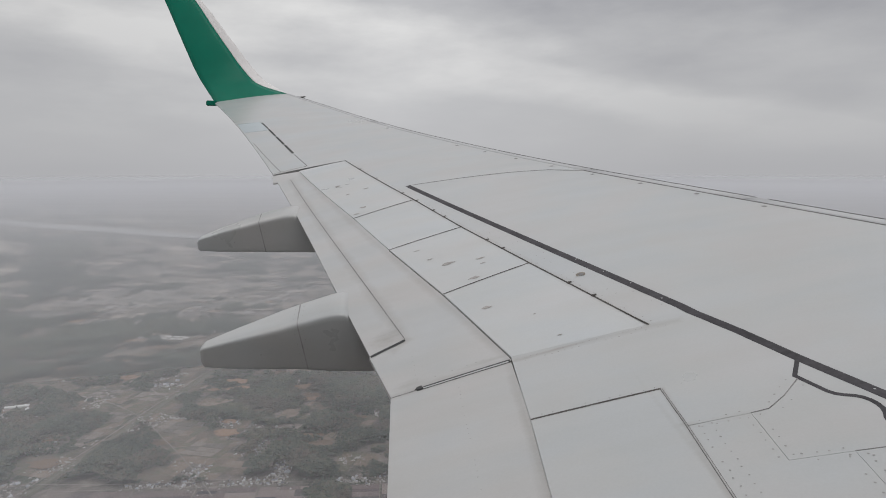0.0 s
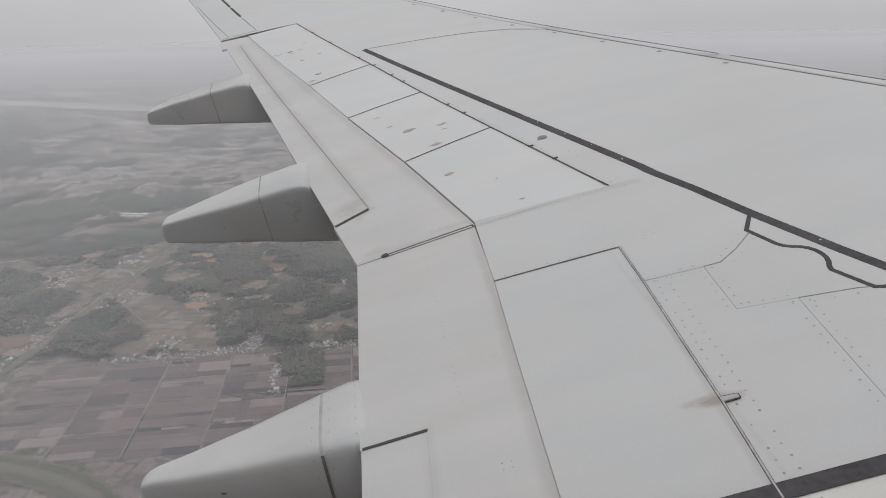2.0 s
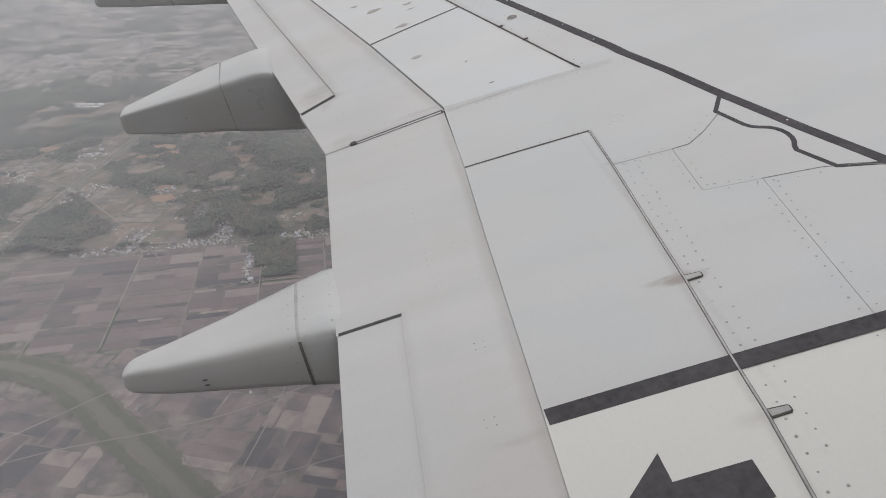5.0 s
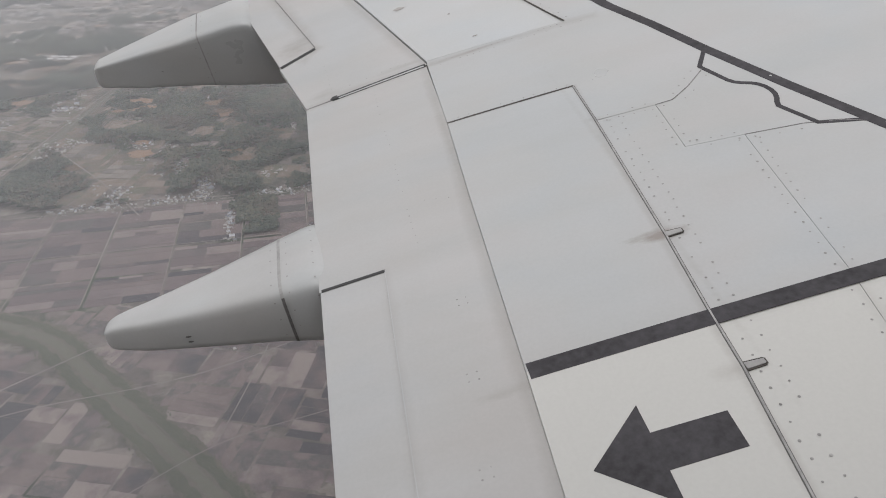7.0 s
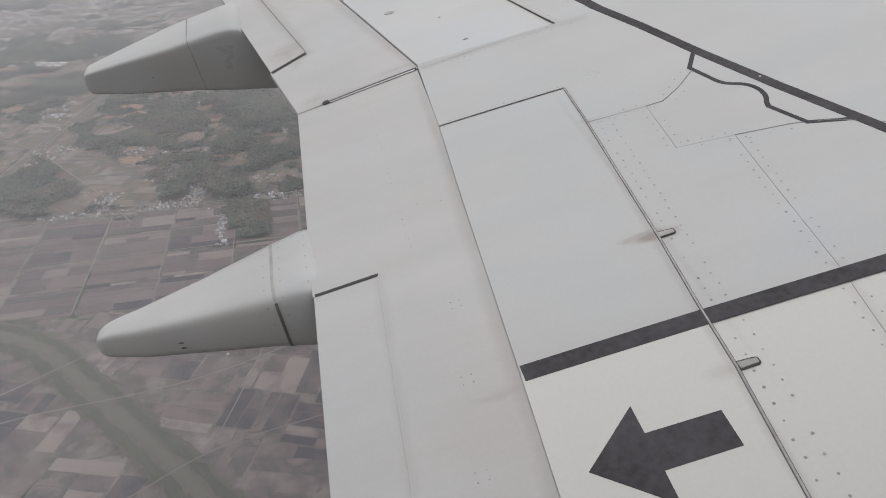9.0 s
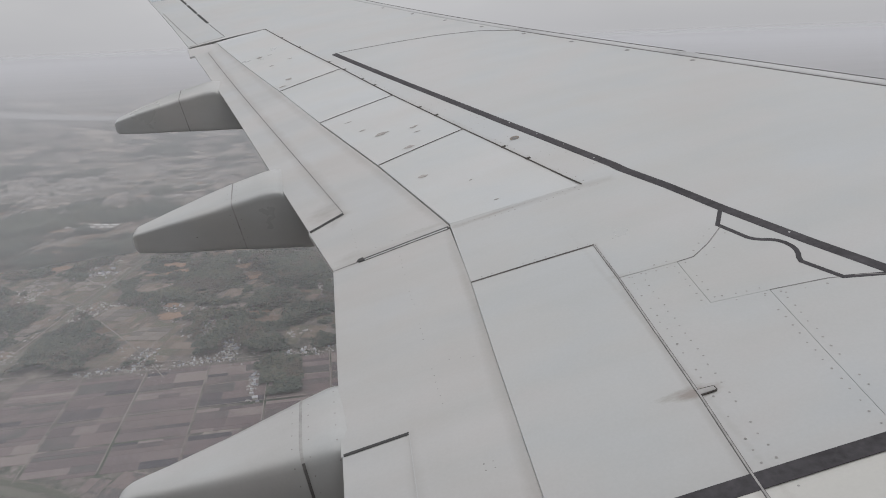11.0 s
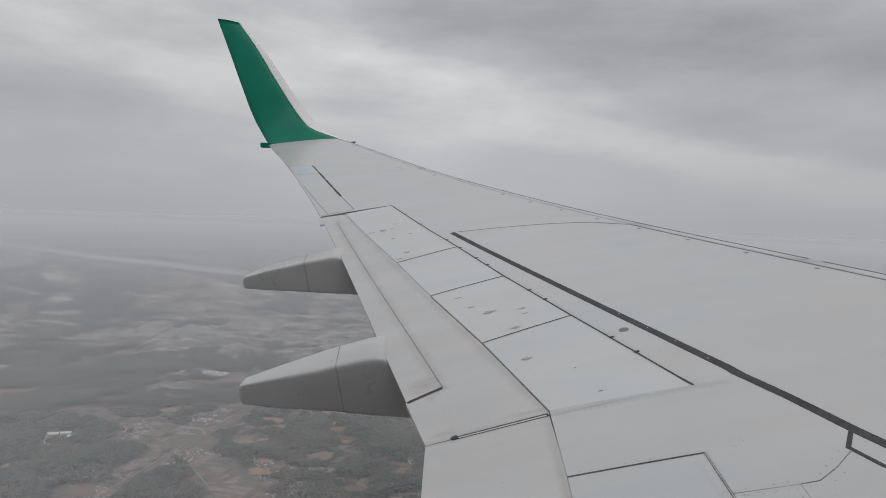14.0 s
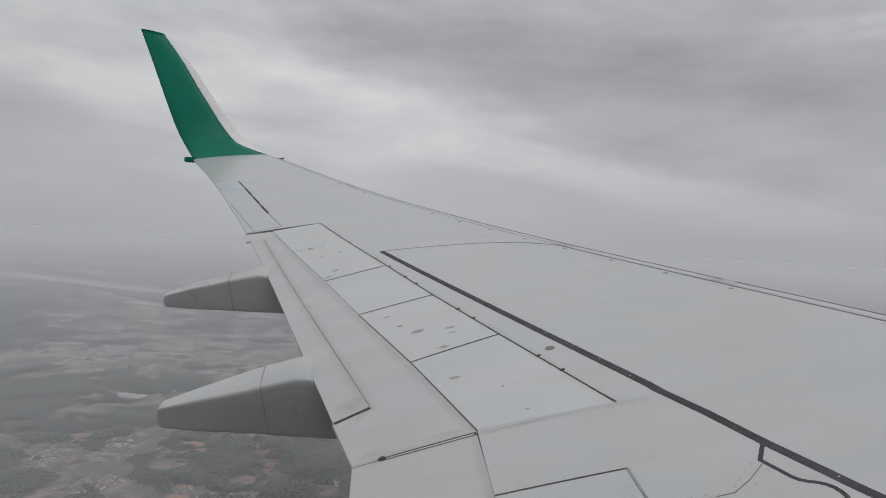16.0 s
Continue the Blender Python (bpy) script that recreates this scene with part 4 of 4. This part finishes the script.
def quad(verts, faces, x, y, w, d, turn, lift):
    """One more plot in a joined sheet of fields, its corners on the land."""
    b, c, s = len(verts), math.cos(turn), math.sin(turn)
    for ux, uy in ((-0.5, -0.5), (0.5, -0.5), (0.5, 0.5), (-0.5, 0.5)):
        px, py = x + ux * w * c - uy * d * s, y + ux * w * s + uy * d * c
        verts.append((px, py, land_z(math.hypot(px, py)) + lift))
    faces.append([b, b + 1, b + 2, b + 3])


count = 0
for col in range(-5, 2):                                   # north of the river: a square grid
    x0 = -18 + 76 * col
    for row in range(4):
        y0 = 636 + 56 * row
        y = y0
        while y < y0 + 50:
            d = min(rng.choice((7, 9, 13, 18, 26)), y0 + 53 - y)
            xs = rng.choice(([0, 73], [0, 36, 73], [0, 45, 73], [0, 24, 73], [0, 36, 73], [0, 25, 50, 73]))
            for a, b in zip(xs, xs[1:]):
                if d > 3 and gap_to(RIVER, x0 + (a + b) / 2, y + d / 2) > 30 and count < 300:
                    plot(x0 + (a + b) / 2, y + d / 2, b - a - 0.35, d - 0.35, 0)
                    count += 1
            y += d
turned = radians(-22)
verts, faces = [], []
for i in range(-8, 6):                                     # south of the river: blocks of narrow strips, turned
    for j in range(-6, 6):
        u, v = i * 58 + 12 * (j % 3), j * 47 + 9 * (i % 2)
        lean = turned + radians(rng.uniform(-3, 3))
        k = rng.choice((2, 3, 4, 5))
        across = rng.random() < 0.6
        cuts = sorted([0, 1] + [(m + rng.uniform(-0.25, 0.25)) / k for m in range(1, k)])
        for lo, hi in zip(cuts, cuts[1:]):
            mid, wide = (lo + hi) / 2 - 0.5, hi - lo
            du, dv = (mid * 56, 0) if across else (0, mid * 45)
            w, d = (56 * wide - 0.4, 45) if across else (56, 45 * wide - 0.4)
            halves = (-0.25, 0.25) if rng.random() < 0.4 else (0,)
            for h in halves:
                n = len(halves)
                ou, ov = (0, h * d) if across else (h * w, 0)
                qw, qd = (w, d / n - 0.2) if across else (w / n - 0.2, d)
                x = -150 + (u + du + ou) * math.cos(turned) - (v + dv + ov) * math.sin(turned)
                y = 430 + (u + du + ou) * math.sin(turned) + (v + dv + ov) * math.cos(turned)
                if gap_to(RIVER, x, y) > 18 + min(qw, qd) * 0.55 and y < 634 - 0.3 * qd and y > 200:
                    quad(verts, faces, x, y, qw, qd, lean, 0.3 + rng.uniform(0, 0.04))
tagged(new("field_plots", mesh_of("field_plots", verts, faces, STRIPS)), "narrow brown tilled strips in turned blocks", "farmland", kind="stuff")


def beside(line, off):
    """The same line shifted sideways."""
    pts = [Vector(p) for p in line]
    out = []
    for i, p in enumerate(pts):
        e = (pts[min(i + 1, len(pts) - 1)] - pts[max(i - 1, 0)]).normalized()
        out.append((p.x - e.y * off, p.y + e.x * off))
    return out


tagged(new("river_bank", ribbon_mesh("river_bank", RIVER, 38, BANK, GROUND + 1.2, 0.26)), "grassy green flood bank along the river", "river bank", kind="structure")
for off, w in ((-12, 9), (11, 8)):
    tagged(new("reed_bed", ribbon_mesh("reed_bed", beside(RIVER, off), w, REEDS, GROUND + 1.6, 0.7)), "dark green reeds beside the murky river", "reed bed", kind="structure")
tagged(new("river", ribbon_mesh("river", RIVER, 9, WATER, GROUND + 1.7, 0.3)), "narrow murky river between green banks", "river", kind="structure")

tagged(new("lake", ribbon_mesh("lake", LAKE, 85, PALE_WATER, GROUND + 7.0, 0.3)), "pale long lake in the far haze", "lake", kind="structure")
tagged(new("canal_bank", ribbon_mesh("canal_bank", CANAL, 15, BANK, GROUND + 1.6, 0.1)), "straight grassy canal bank between fields", "canal bank", kind="structure")
tagged(new("canal", ribbon_mesh("canal", CANAL, 4, WATER, GROUND + 2.0)), "narrow straight canal in the valley", "canal", kind="structure")


def road(line, w, label):
    tagged(new("road", ribbon_mesh("road", line, w, TRACK, GROUND + 2.2, 0.2)), label, "road", kind="structure")


for col in (-4, -3, -2, -1, 0, 1):
    road([(-20 + 76 * col, 636), (-20 + 76 * col, 858)], 1.1 if col % 2 else 0.7, "straight pale farm track between fields")
for row in (2, 4):
    road([(-430, 634 + 56 * row), (130, 634 + 56 * row)], 0.8, "straight pale farm track between fields")
road([(-420, 430), (-283, 519), (-209, 569), (-150, 606), (-120, 634)], 1.4, "pale road crossing the river")
road([(-99, 419), (-80, 475), (-62, 535), (-50, 600)], 1.0, "pale track through the fields")
road([(-330, 470), (-248, 489), (-159, 498), (-91, 514), (20, 560)], 1.0, "pale track through the fields")
road([(-230, 330), (-150, 385), (-90, 419), (0, 440), (60, 470)], 0.9, "pale track through the fields")
road([(-120, 560), (-30, 585), (40, 618)], 0.9, "pale track through the fields")
road(beside(CANAL, 11), 1.6, "pale road along the canal")
road([(-520, 868), (-452, 880), (-330, 872), (-240, 880), (-130, 866), (20, 872)], 1.3, "pale lane along the edge of the woods")
road(beside(VALLEY, 38), 1.5, "pale lane along the valley's foot")
road([(-330, 985), (-250, 1000), (-180, 975)], 1.1, "pale track across the valley")
road([(-820, 1290), (-705, 1381), (-549, 1637), (-440, 1968), (-420, 2300)], 6, "pale main road on a low embankment")
road([(-420, 1240), (-560, 1390), (-900, 1480)], 3, "pale lane through a clearing")
road([(-1500, 1900), (-800, 2150), (-200, 2250), (500, 2200)], 7, "pale main road past the town")

# hamlets: ellipses of houses at the wood's edge and along the lanes
centres = [(-300, 868, 46, 10), (-180, 872, 40, 13), (-60, 866, 50, 12), (10, 880, 30, 12), (-480, 880, 34, 24), (-262, 900, 14, 30), (-150, 905, 13, 34),
           (-190, 975, 13, 40), (-112, 790, 6, 42), (-500, 1010, 30, 22), (-560, 1120, 30, 20), (-262, 1085, 22, 14), (-420, 1290, 26, 14), (-590, 940, 40, 14)]


def in_village(x, y):
    return any(((x - cx) / sx) ** 2 + ((y - cy) / sy) ** 2 < 0.9 for cx, cy, sx, sy in centres)


# sandy clearings between the woods, kept in squares of the plan so that they are quick to look up
clearing_rng = random.Random(31)
CLEARINGS, clearing_near = [], {}
for n in range(130):
    a, d = radians(clearing_rng.uniform(-33, 1)), 935 + 1500 * clearing_rng.random() ** 1.25
    x, y, r = d * math.sin(a), d * math.cos(a), clearing_rng.uniform(5, 17) * (1 + max(0, d - 1200) / 1500)
    if min(gap_to(CANAL, x, y), gap_to(VALLEY, x, y)) > 35 and y > 905:
        CLEARINGS.append((x, y, r))
        for i in (-1, 0, 1):
            for j in (-1, 0, 1):
                clearing_near.setdefault((int(x // 90) + i, int(y // 90) + j), []).append((x, y, r))


def cleared(x, y):
    """How far a place lies within a clearing, from 0 to 1."""
    best = 0.0
    for cx, cy, r in clearing_near.get((int(x // 90), int(y // 90)), ()):
        best = max(best, 1.35 - math.hypot((x - cx) / 1.5, y - cy) / r)
    return min(1.0, best)


# woods: crowns packed where a slow noise says so
def wooded(x, y):
    w = noise.fractal(Vector((x / 95 + 3.7, y / 125 + 1.3, 0.5)), 0.8, 2.1, 6)
    d = math.hypot(x, y)
    glade = abs(noise.fractal(Vector((x / 230 + 8.1, y / 300 + 2.2, 3.5)), 1.0, 2.0, 4))
    w -= 0.75 * max(0, 1 - glade / 0.11)                   # open valleys wind between the woods
    w -= 1.2 * cleared(x, y)
    w += 0.35 * max(0.0, min(1.0, (-x / y - 0.36) / 0.1))   # thicker woods aft, added to darken that corner of the view
    if d < 1900:
        w -= 1.2 * max(0.0, 1 - math.hypot((x + 525) / 60, (y - 1655) / 40)) + 1.2 * max(0.0, 1 - math.hypot((x + 622) / 40, (y - 1178) / 32))
        w -= 1.5 * max(0, 1 - gap_to(CANAL, x + 18, y) / 48) + 1.5 * max(0, 1 - gap_to(VALLEY, x, y) / 46)
        w += 0.20 * min(1.0, (1900 - d) / 200)
    return w + 0.20 - max(0, (d - 1250) / 6000) - 0.24 * max(0.0, min(1.0, (d - 1350) / 450)) - 0.32 * math.exp(-((d - 2250) / 240) ** 2)


FARM = (-92, 545)


def wood_edge(x):
    """Where the woods end and the open fields begin."""
    return 880 + 12 * math.sin(x / 40) + 8 * math.sin(x / 13)


def in_copse(x, y):
    if math.hypot(x - FARM[0] - 8, (y - FARM[1] - 6) * 1.6) < 15 + 8 * noise.noise(Vector((x / 9, y / 9, 2))):
        return True
    return ((x + 76 + 0.2 * (y - 790)) / 24) ** 2 + ((y - 812) / 62) ** 2 < 1 + 1.5 * noise.noise(Vector((x / 26, y / 26, 6)))


def hill(w):
    """How far the wooded ground swells above the plain."""
    return 11 * min(1.0, max(0.0, w) / 0.6) ** 0.8


rng = random.Random(23)
bm = bmesh.new()
bmesh.ops.create_icosphere(bm, subdivisions=1, radius=1)
bmesh.ops.delete(bm, geom=[v for v in bm.verts if v.co.z < -0.9], context="VERTS")
bm.verts.index_update()
dome_v = np.array([v.co[:] for v in bm.verts])
dome_f = np.array([[v.index for v in f.verts] for f in bm.faces])
bm.free()


def crowns(name, places, mat, label, seed):
    """Uneven tree tops in one mesh: rows of x, y, base, radius and height."""
    at = np.array(places)
    gen = np.random.default_rng(seed)
    n, m = len(at), len(dome_v)
    k = gen.uniform(0, 6.28, n)[:, None]
    q = gen.uniform(0.65, 1.3, (n, m))
    x = at[:, 0:1] + (dome_v[:, 0] * np.cos(k) - dome_v[:, 1] * np.sin(k)) * at[:, 3:4] * q
    y = at[:, 1:2] + (dome_v[:, 0] * np.sin(k) + dome_v[:, 1] * np.cos(k)) * at[:, 3:4] * q
    z = at[:, 2:3] + at[:, 4:5] * (0.5 + 0.6 * dome_v[:, 2] * q)
    verts = np.stack([x, y, z], 2).reshape(-1, 3)
    faces = (dome_f[None] + (np.arange(n) * m)[:, None, None]).reshape(-1, 3)
    return tagged(new(name, mesh_of(name, verts.tolist(), faces.tolist(), mat)), label, "woodland", kind="stuff")


near, brown, far = [], [], []
for n in range(210000):
    if n % 3:
        d = math.sqrt(rng.uniform(520.0 ** 2, 1800.0 ** 2))
    else:
        d = 1750 + 3050 * rng.random() ** 1.3
    a = radians(rng.uniform(-34, 2))
    x, y = d * math.sin(a), d * math.cos(a)
    if d > 2900 and gap_to(LAKE, x, y) < 85:
        continue
    if y < wood_edge(x):
        if not in_copse(x, y):
            continue
        w = 0.15
    else:
        w = wooded(x, y)
        if w < -0.45 or (w < 0.0 and rng.random() < 0.97) or (in_village(x, y) and rng.random() < 0.8):
            continue
    z = land_z(d) + hill(w)
    if d > 1750:
        far.append((x, y, z, rng.uniform(4.0, 8.0) * (1 + max(0, d - 2600) / 1500), rng.uniform(6, 10)))
    else:
        r = rng.uniform(1.2, 2.6) * (1 + max(0, d - 1000) / 1100) * (1 if w > 0.06 else 0.75)
        tall = rng.uniform(2.2, 4.4) * (0.8 + 0.5 * noise.noise(Vector((x / 40, y / 40, 2)))) * min(1.0, 0.6 + w)
        (brown if noise.noise(Vector((x / 60, y / 60, 7))) + rng.gauss(0, 0.22) > 0.18 else near).append((x, y, z, r, tall))
crowns("woodland", near, WOOD, "dense dull green woodland on low hills", 1)
crowns("woodland", brown, BARE, "bare brown trees mixed into green woodland", 2)
crowns("woodland", far, WOOD, "dense dull green woodland in the haze", 3)
bush = []
for _ in range(5000):
    t = rng.uniform(0, len(RIVER) - 1.01)
    i = int(t)
    p, e = Vector(RIVER[i]).lerp(Vector(RIVER[i + 1]), t - i), (Vector(RIVER[i + 1]) - Vector(RIVER[i])).normalized()
    off = rng.choice((-1, 1)) * abs(rng.gauss(13, 4.5))
    bush.append((p.x - e.y * off, p.y + e.x * off, GROUND + 1.4, rng.uniform(0.3, 0.9), rng.uniform(0.2, 0.5)))
crowns("riverside_bushes", bush, SCRUB, "low green bushes on the river bank", 4)

verts, faces = [], []
cell = 10
for i in range(-200, 14):
    for j in range(69, 330):
        x, y = i * cell, j * cell
        w = 0.1 if y < wood_edge(x) and in_copse(x, y) else wooded(x, y) if y > wood_edge(x) else -1
        if w > 0.04 and not in_village(x, y):
            b = len(verts)
            z = land_z(math.hypot(x, y)) + 0.8 + hill(w) * 0.8
            verts.extend([(x + sx * cell * 0.55, y + sy * cell * 0.55, z) for sx, sy in ((-1, -1), (1, -1), (1, 1), (-1, 1))])
            faces.append([b, b + 1, b + 2, b + 3])
tagged(new("woodland_floor", mesh_of("woodland_floor", verts, faces, FLOOR)), "dark floor of the woods", "woodland floor", kind="stuff")

# small fields in the open land between the woods, and the wide plain beyond them
verts, faces = [], []
lean = radians(-17)
for i in range(-60, 40):
    for j in range(-40, 62):
        u, v = i * 27 + 9 * noise.noise(Vector((j / 7, i / 9, 3))), j * 21
        x, y = -350 + u * math.cos(lean) - v * math.sin(lean), 1100 + u * math.sin(lean) + v * math.cos(lean)
        if not 880 < math.hypot(x, y) < 1900 or abs(math.degrees(math.atan2(x, y)) + 16) > 18 or wooded(x, y) > -0.10 or y < wood_edge(x) + 6 or in_village(x, y):
            continue
        k = rng.choice((1, 2, 2, 3))
        cuts = [0.0] + sorted(rng.uniform(0.2, 0.8) for m in range(k - 1)) + [1.0]
        for lo, hi in zip(cuts, cuts[1:]):
            du = ((lo + hi) / 2 - 0.5) * 27
            quad(verts, faces, x + du * math.cos(lean), y + du * math.sin(lean), 27 * (hi - lo) - 0.3, 20.6, lean, 1.0)
tagged(new("valley_plots", mesh_of("valley_plots", verts, faces, VALLEY_EARTH)), "small dry brown plots between the woods", "farmland", kind="stuff")
verts, faces = [], []
for n in range(6500):
    d = 1850 + 2980 * rng.random() ** 1.1
    a = radians(rng.uniform(-33, 1))
    x, y = d * math.sin(a), d * math.cos(a)
    if wooded(x, y) < -0.02 and noise.noise(Vector((x / 200, y / 90, 21))) > -0.15:
        quad(verts, faces, x, y, rng.uniform(20, 95) * d / 2400, rng.uniform(10, 34) * d / 2400, radians(-14 + rng.gauss(0, 6)), 1.8 + n * 0.0003)
tagged(new("plain_plots", mesh_of("plain_plots", verts, faces, PLAIN)), "pale and brown plots of the far plain in haze", "farmland", kind="stuff")


# pale paddies in the valleys between the woods
def paddies(x, y, turn, cols, rows):
    block = tagged(new("paddy_field"), "block of pale dry paddies between woods", "paddy field", group="pale paddies")
    block.matrix_world = Matrix.Translation((x, y, GROUND + 1.4)) @ pose(0, 0, 0, 0, 0, turn)
    for i in range(cols):
        for j in range(rows):
            if rng.random() < 0.88:
                ob = part("paddy", paddy_me, block)
                ob.location, ob.scale = ((i - cols / 2) * 17 + rng.uniform(-1, 1), (j - rows / 2) * 15, 0), (16.4, 14.2, 0.3 + rng.uniform(0, 0.05))


paddy_me = box_mesh("paddy", (-0.5, -0.5, 0), (0.5, 0.5, 1), PALE_FIELD)
for x, y, turn, cols, rows in ((-460, 1040, -10, 3, 4), (-446, 1130, -10, 3, 3), (-420, 1230, -12, 3, 3), (-262, 985, -17, 3, 3), (-330, 1075, -17, 3, 3), (-500, 1250, -17, 3, 3)):
    paddies(x, y, turn, cols, rows)

# clearings
for n, (x, y, r) in enumerate(CLEARINGS):
    pts = [(x + r * 1.5 * math.cos(t) * rng.uniform(0.6, 1.4), y + r * math.sin(t) * rng.uniform(0.6, 1.4)) for t in np.linspace(0, 2 * math.pi, 14)[:-1]]
    lift = land_z(math.hypot(x, y)) + 1.5 + 0.012 * n
    tagged(new("clearing", flat_mesh("clearing", pts, CLEAR, lift)), "bare sandy clearing among woods", "clearing", group="sandy clearings", kind="structure")

# houses: walls under a gabled roof
wall_me = box_mesh("wall", (-4.5, -3.5, 0), (4.5, 3.5, 4.6), WALLS)
roof_me = mesh_of("roof", [(-5, -4.2, 4.4), (5, -4.2, 4.4), (5, 4.2, 4.4), (-5, 4.2, 4.4), (-5, 0, 7.2), (5, 0, 7.2)],
                  [[0, 1, 5, 4], [2, 3, 4, 5], [0, 4, 3], [1, 2, 5], [3, 2, 1, 0]], ROOFS)


def house(x, y, turn, s):
    h = tagged(new("house"), "small pale house with a gabled roof", "house", group="village houses")
    h.matrix_world = Matrix.Translation((x, y, GROUND)) @ pose(0, 0, 0, 0, 0, turn) @ Matrix.Diagonal((s, s * rng.uniform(0.7, 1.1), s, 1))
    part("wall", wall_me, h)
    part("roof", roof_me, h)


for built in range(298):
    cx, cy, sx, sy = centres[built % len(centres)]
    house(cx + rng.gauss(0, sx * 0.5), cy + rng.gauss(0, sy * 0.5), rng.choice((0, 90)) + rng.gauss(-8, 8), rng.uniform(0.22, 0.46) * (1.7 if rng.random() < 0.08 else 1))


def shed(x, y, turn):
    h = tagged(new("farm_shed"), "long white farm shed with a gabled roof", "shed", group="white farm sheds")
    h.matrix_world = Matrix.Translation((x, y, GROUND)) @ pose(0, 0, 0, 0, 0, turn) @ Matrix.Diagonal((1.75, 0.72, 0.7, 1))
    part("wall", shed_wall_me, h)
    part("roof", shed_roof_me, h)


shed_wall_me, shed_roof_me = wall_me.copy(), roof_me.copy()
for me in (shed_wall_me, shed_roof_me):
    me.materials[0] = SHED
for i in range(4):
    for j in range(2):
        shed(-560 + 21 * i + 6 * j, 1652 - 6 * i + 19 * j, -24)
for x, y, turn in ((-640, 1180, 20), (-622, 1186, 20), (-606, 1165, 110), (-30, 1010, 12), (-44, 1022, 12)):
    shed(x, y, turn)


def far_houses(name, places, mat, label):
    """Many small gabled blocks in one mesh."""
    verts, faces = [], []
    for x, y, s in places:
        t = rng.choice((0.2, 1.77)) + rng.gauss(0, 0.15)
        z0 = land_z(math.hypot(x, y))
        b = len(verts)
        for z, k in ((0, 1), (0.6 * s, 1), (0.95 * s, 0.3)):
            for ux, uy in ((-1, -0.7), (1, -0.7), (1, 0.7), (-1, 0.7)):
                lx, ly = ux * s, uy * s * k
                verts.append((x + lx * math.cos(t) - ly * math.sin(t), y + lx * math.sin(t) + ly * math.cos(t), z0 + z))
        for o in (0, 4):
            for i in range(4):
                faces.append([b + o + i, b + o + (i + 1) % 4, b + o + 4 + (i + 1) % 4, b + o + 4 + i])
        faces.append([b + 8, b + 9, b + 10, b + 11])
    return tagged(new(name, mesh_of(name, verts, faces, mat)), label, "town", kind="stuff")


places = []
for _ in range(13000):
    d = rng.choice((rng.gauss(2250, 150), rng.gauss(2250, 230), rng.gauss(2700, 420), rng.uniform(1700, 3600)))
    a = radians(rng.gauss(-18, 7))
    x, y = d * math.sin(a), d * math.cos(a)
    if noise.noise(Vector((x / 130, y / 130, 4))) > -0.12 and wooded(x, y) < 0.05:
        places.append((x, y, rng.uniform(1.7, 3.8) * (2.6 if rng.random() < 0.03 else 1)))
far_houses("distant_town", places, TOWN, "pale houses of a distant town in haze")
places = []
for n in range(900):                                       # more of the hamlets, and lone farms
    cx, cy, sx, sy = centres[n % len(centres)]
    places.append((cx + rng.gauss(0, sx * 0.6), cy + rng.gauss(0, sy * 0.6), rng.uniform(0.7, 1.9)))
for n in range(9):                                         # a farmstead out in the fields
    places.append((FARM[0] + rng.gauss(0, 9), FARM[1] + rng.gauss(0, 5), rng.uniform(0.9, 2.2)))
lanes = [beside(CANAL, 18), beside(VALLEY, 46), beside(VALLEY, -46), [(-705, 1381), (-549, 1637), (-440, 1968)], [(-420, 1240), (-560, 1390), (-900, 1480)]]
for n in range(420):
    line = lanes[n % len(lanes)]
    i = rng.randrange(len(line) - 1)
    p = Vector(line[i]).lerp(Vector(line[i + 1]), rng.random())
    if noise.noise(Vector((p.x / 45, p.y / 45, 9))) > 0.05:
        places.append((p.x + rng.gauss(0, 6), p.y + rng.gauss(0, 8), rng.uniform(0.8, 2.2)))
for _ in range(26000):
    d = 900 + 1000 * rng.random()
    a = radians(rng.uniform(-34, 2))
    x, y = d * math.sin(a), d * math.cos(a)
    if len(places) < 2300 and y > 890 and noise.noise(Vector((x / 60, y / 60, 9))) > 0.3 and wooded(x, y) < -0.02:
        places.append((x, y, rng.uniform(0.9, 2.3)))
far_houses("hamlet_houses", places, TOWN, "scattered pale hamlet houses between the woods")
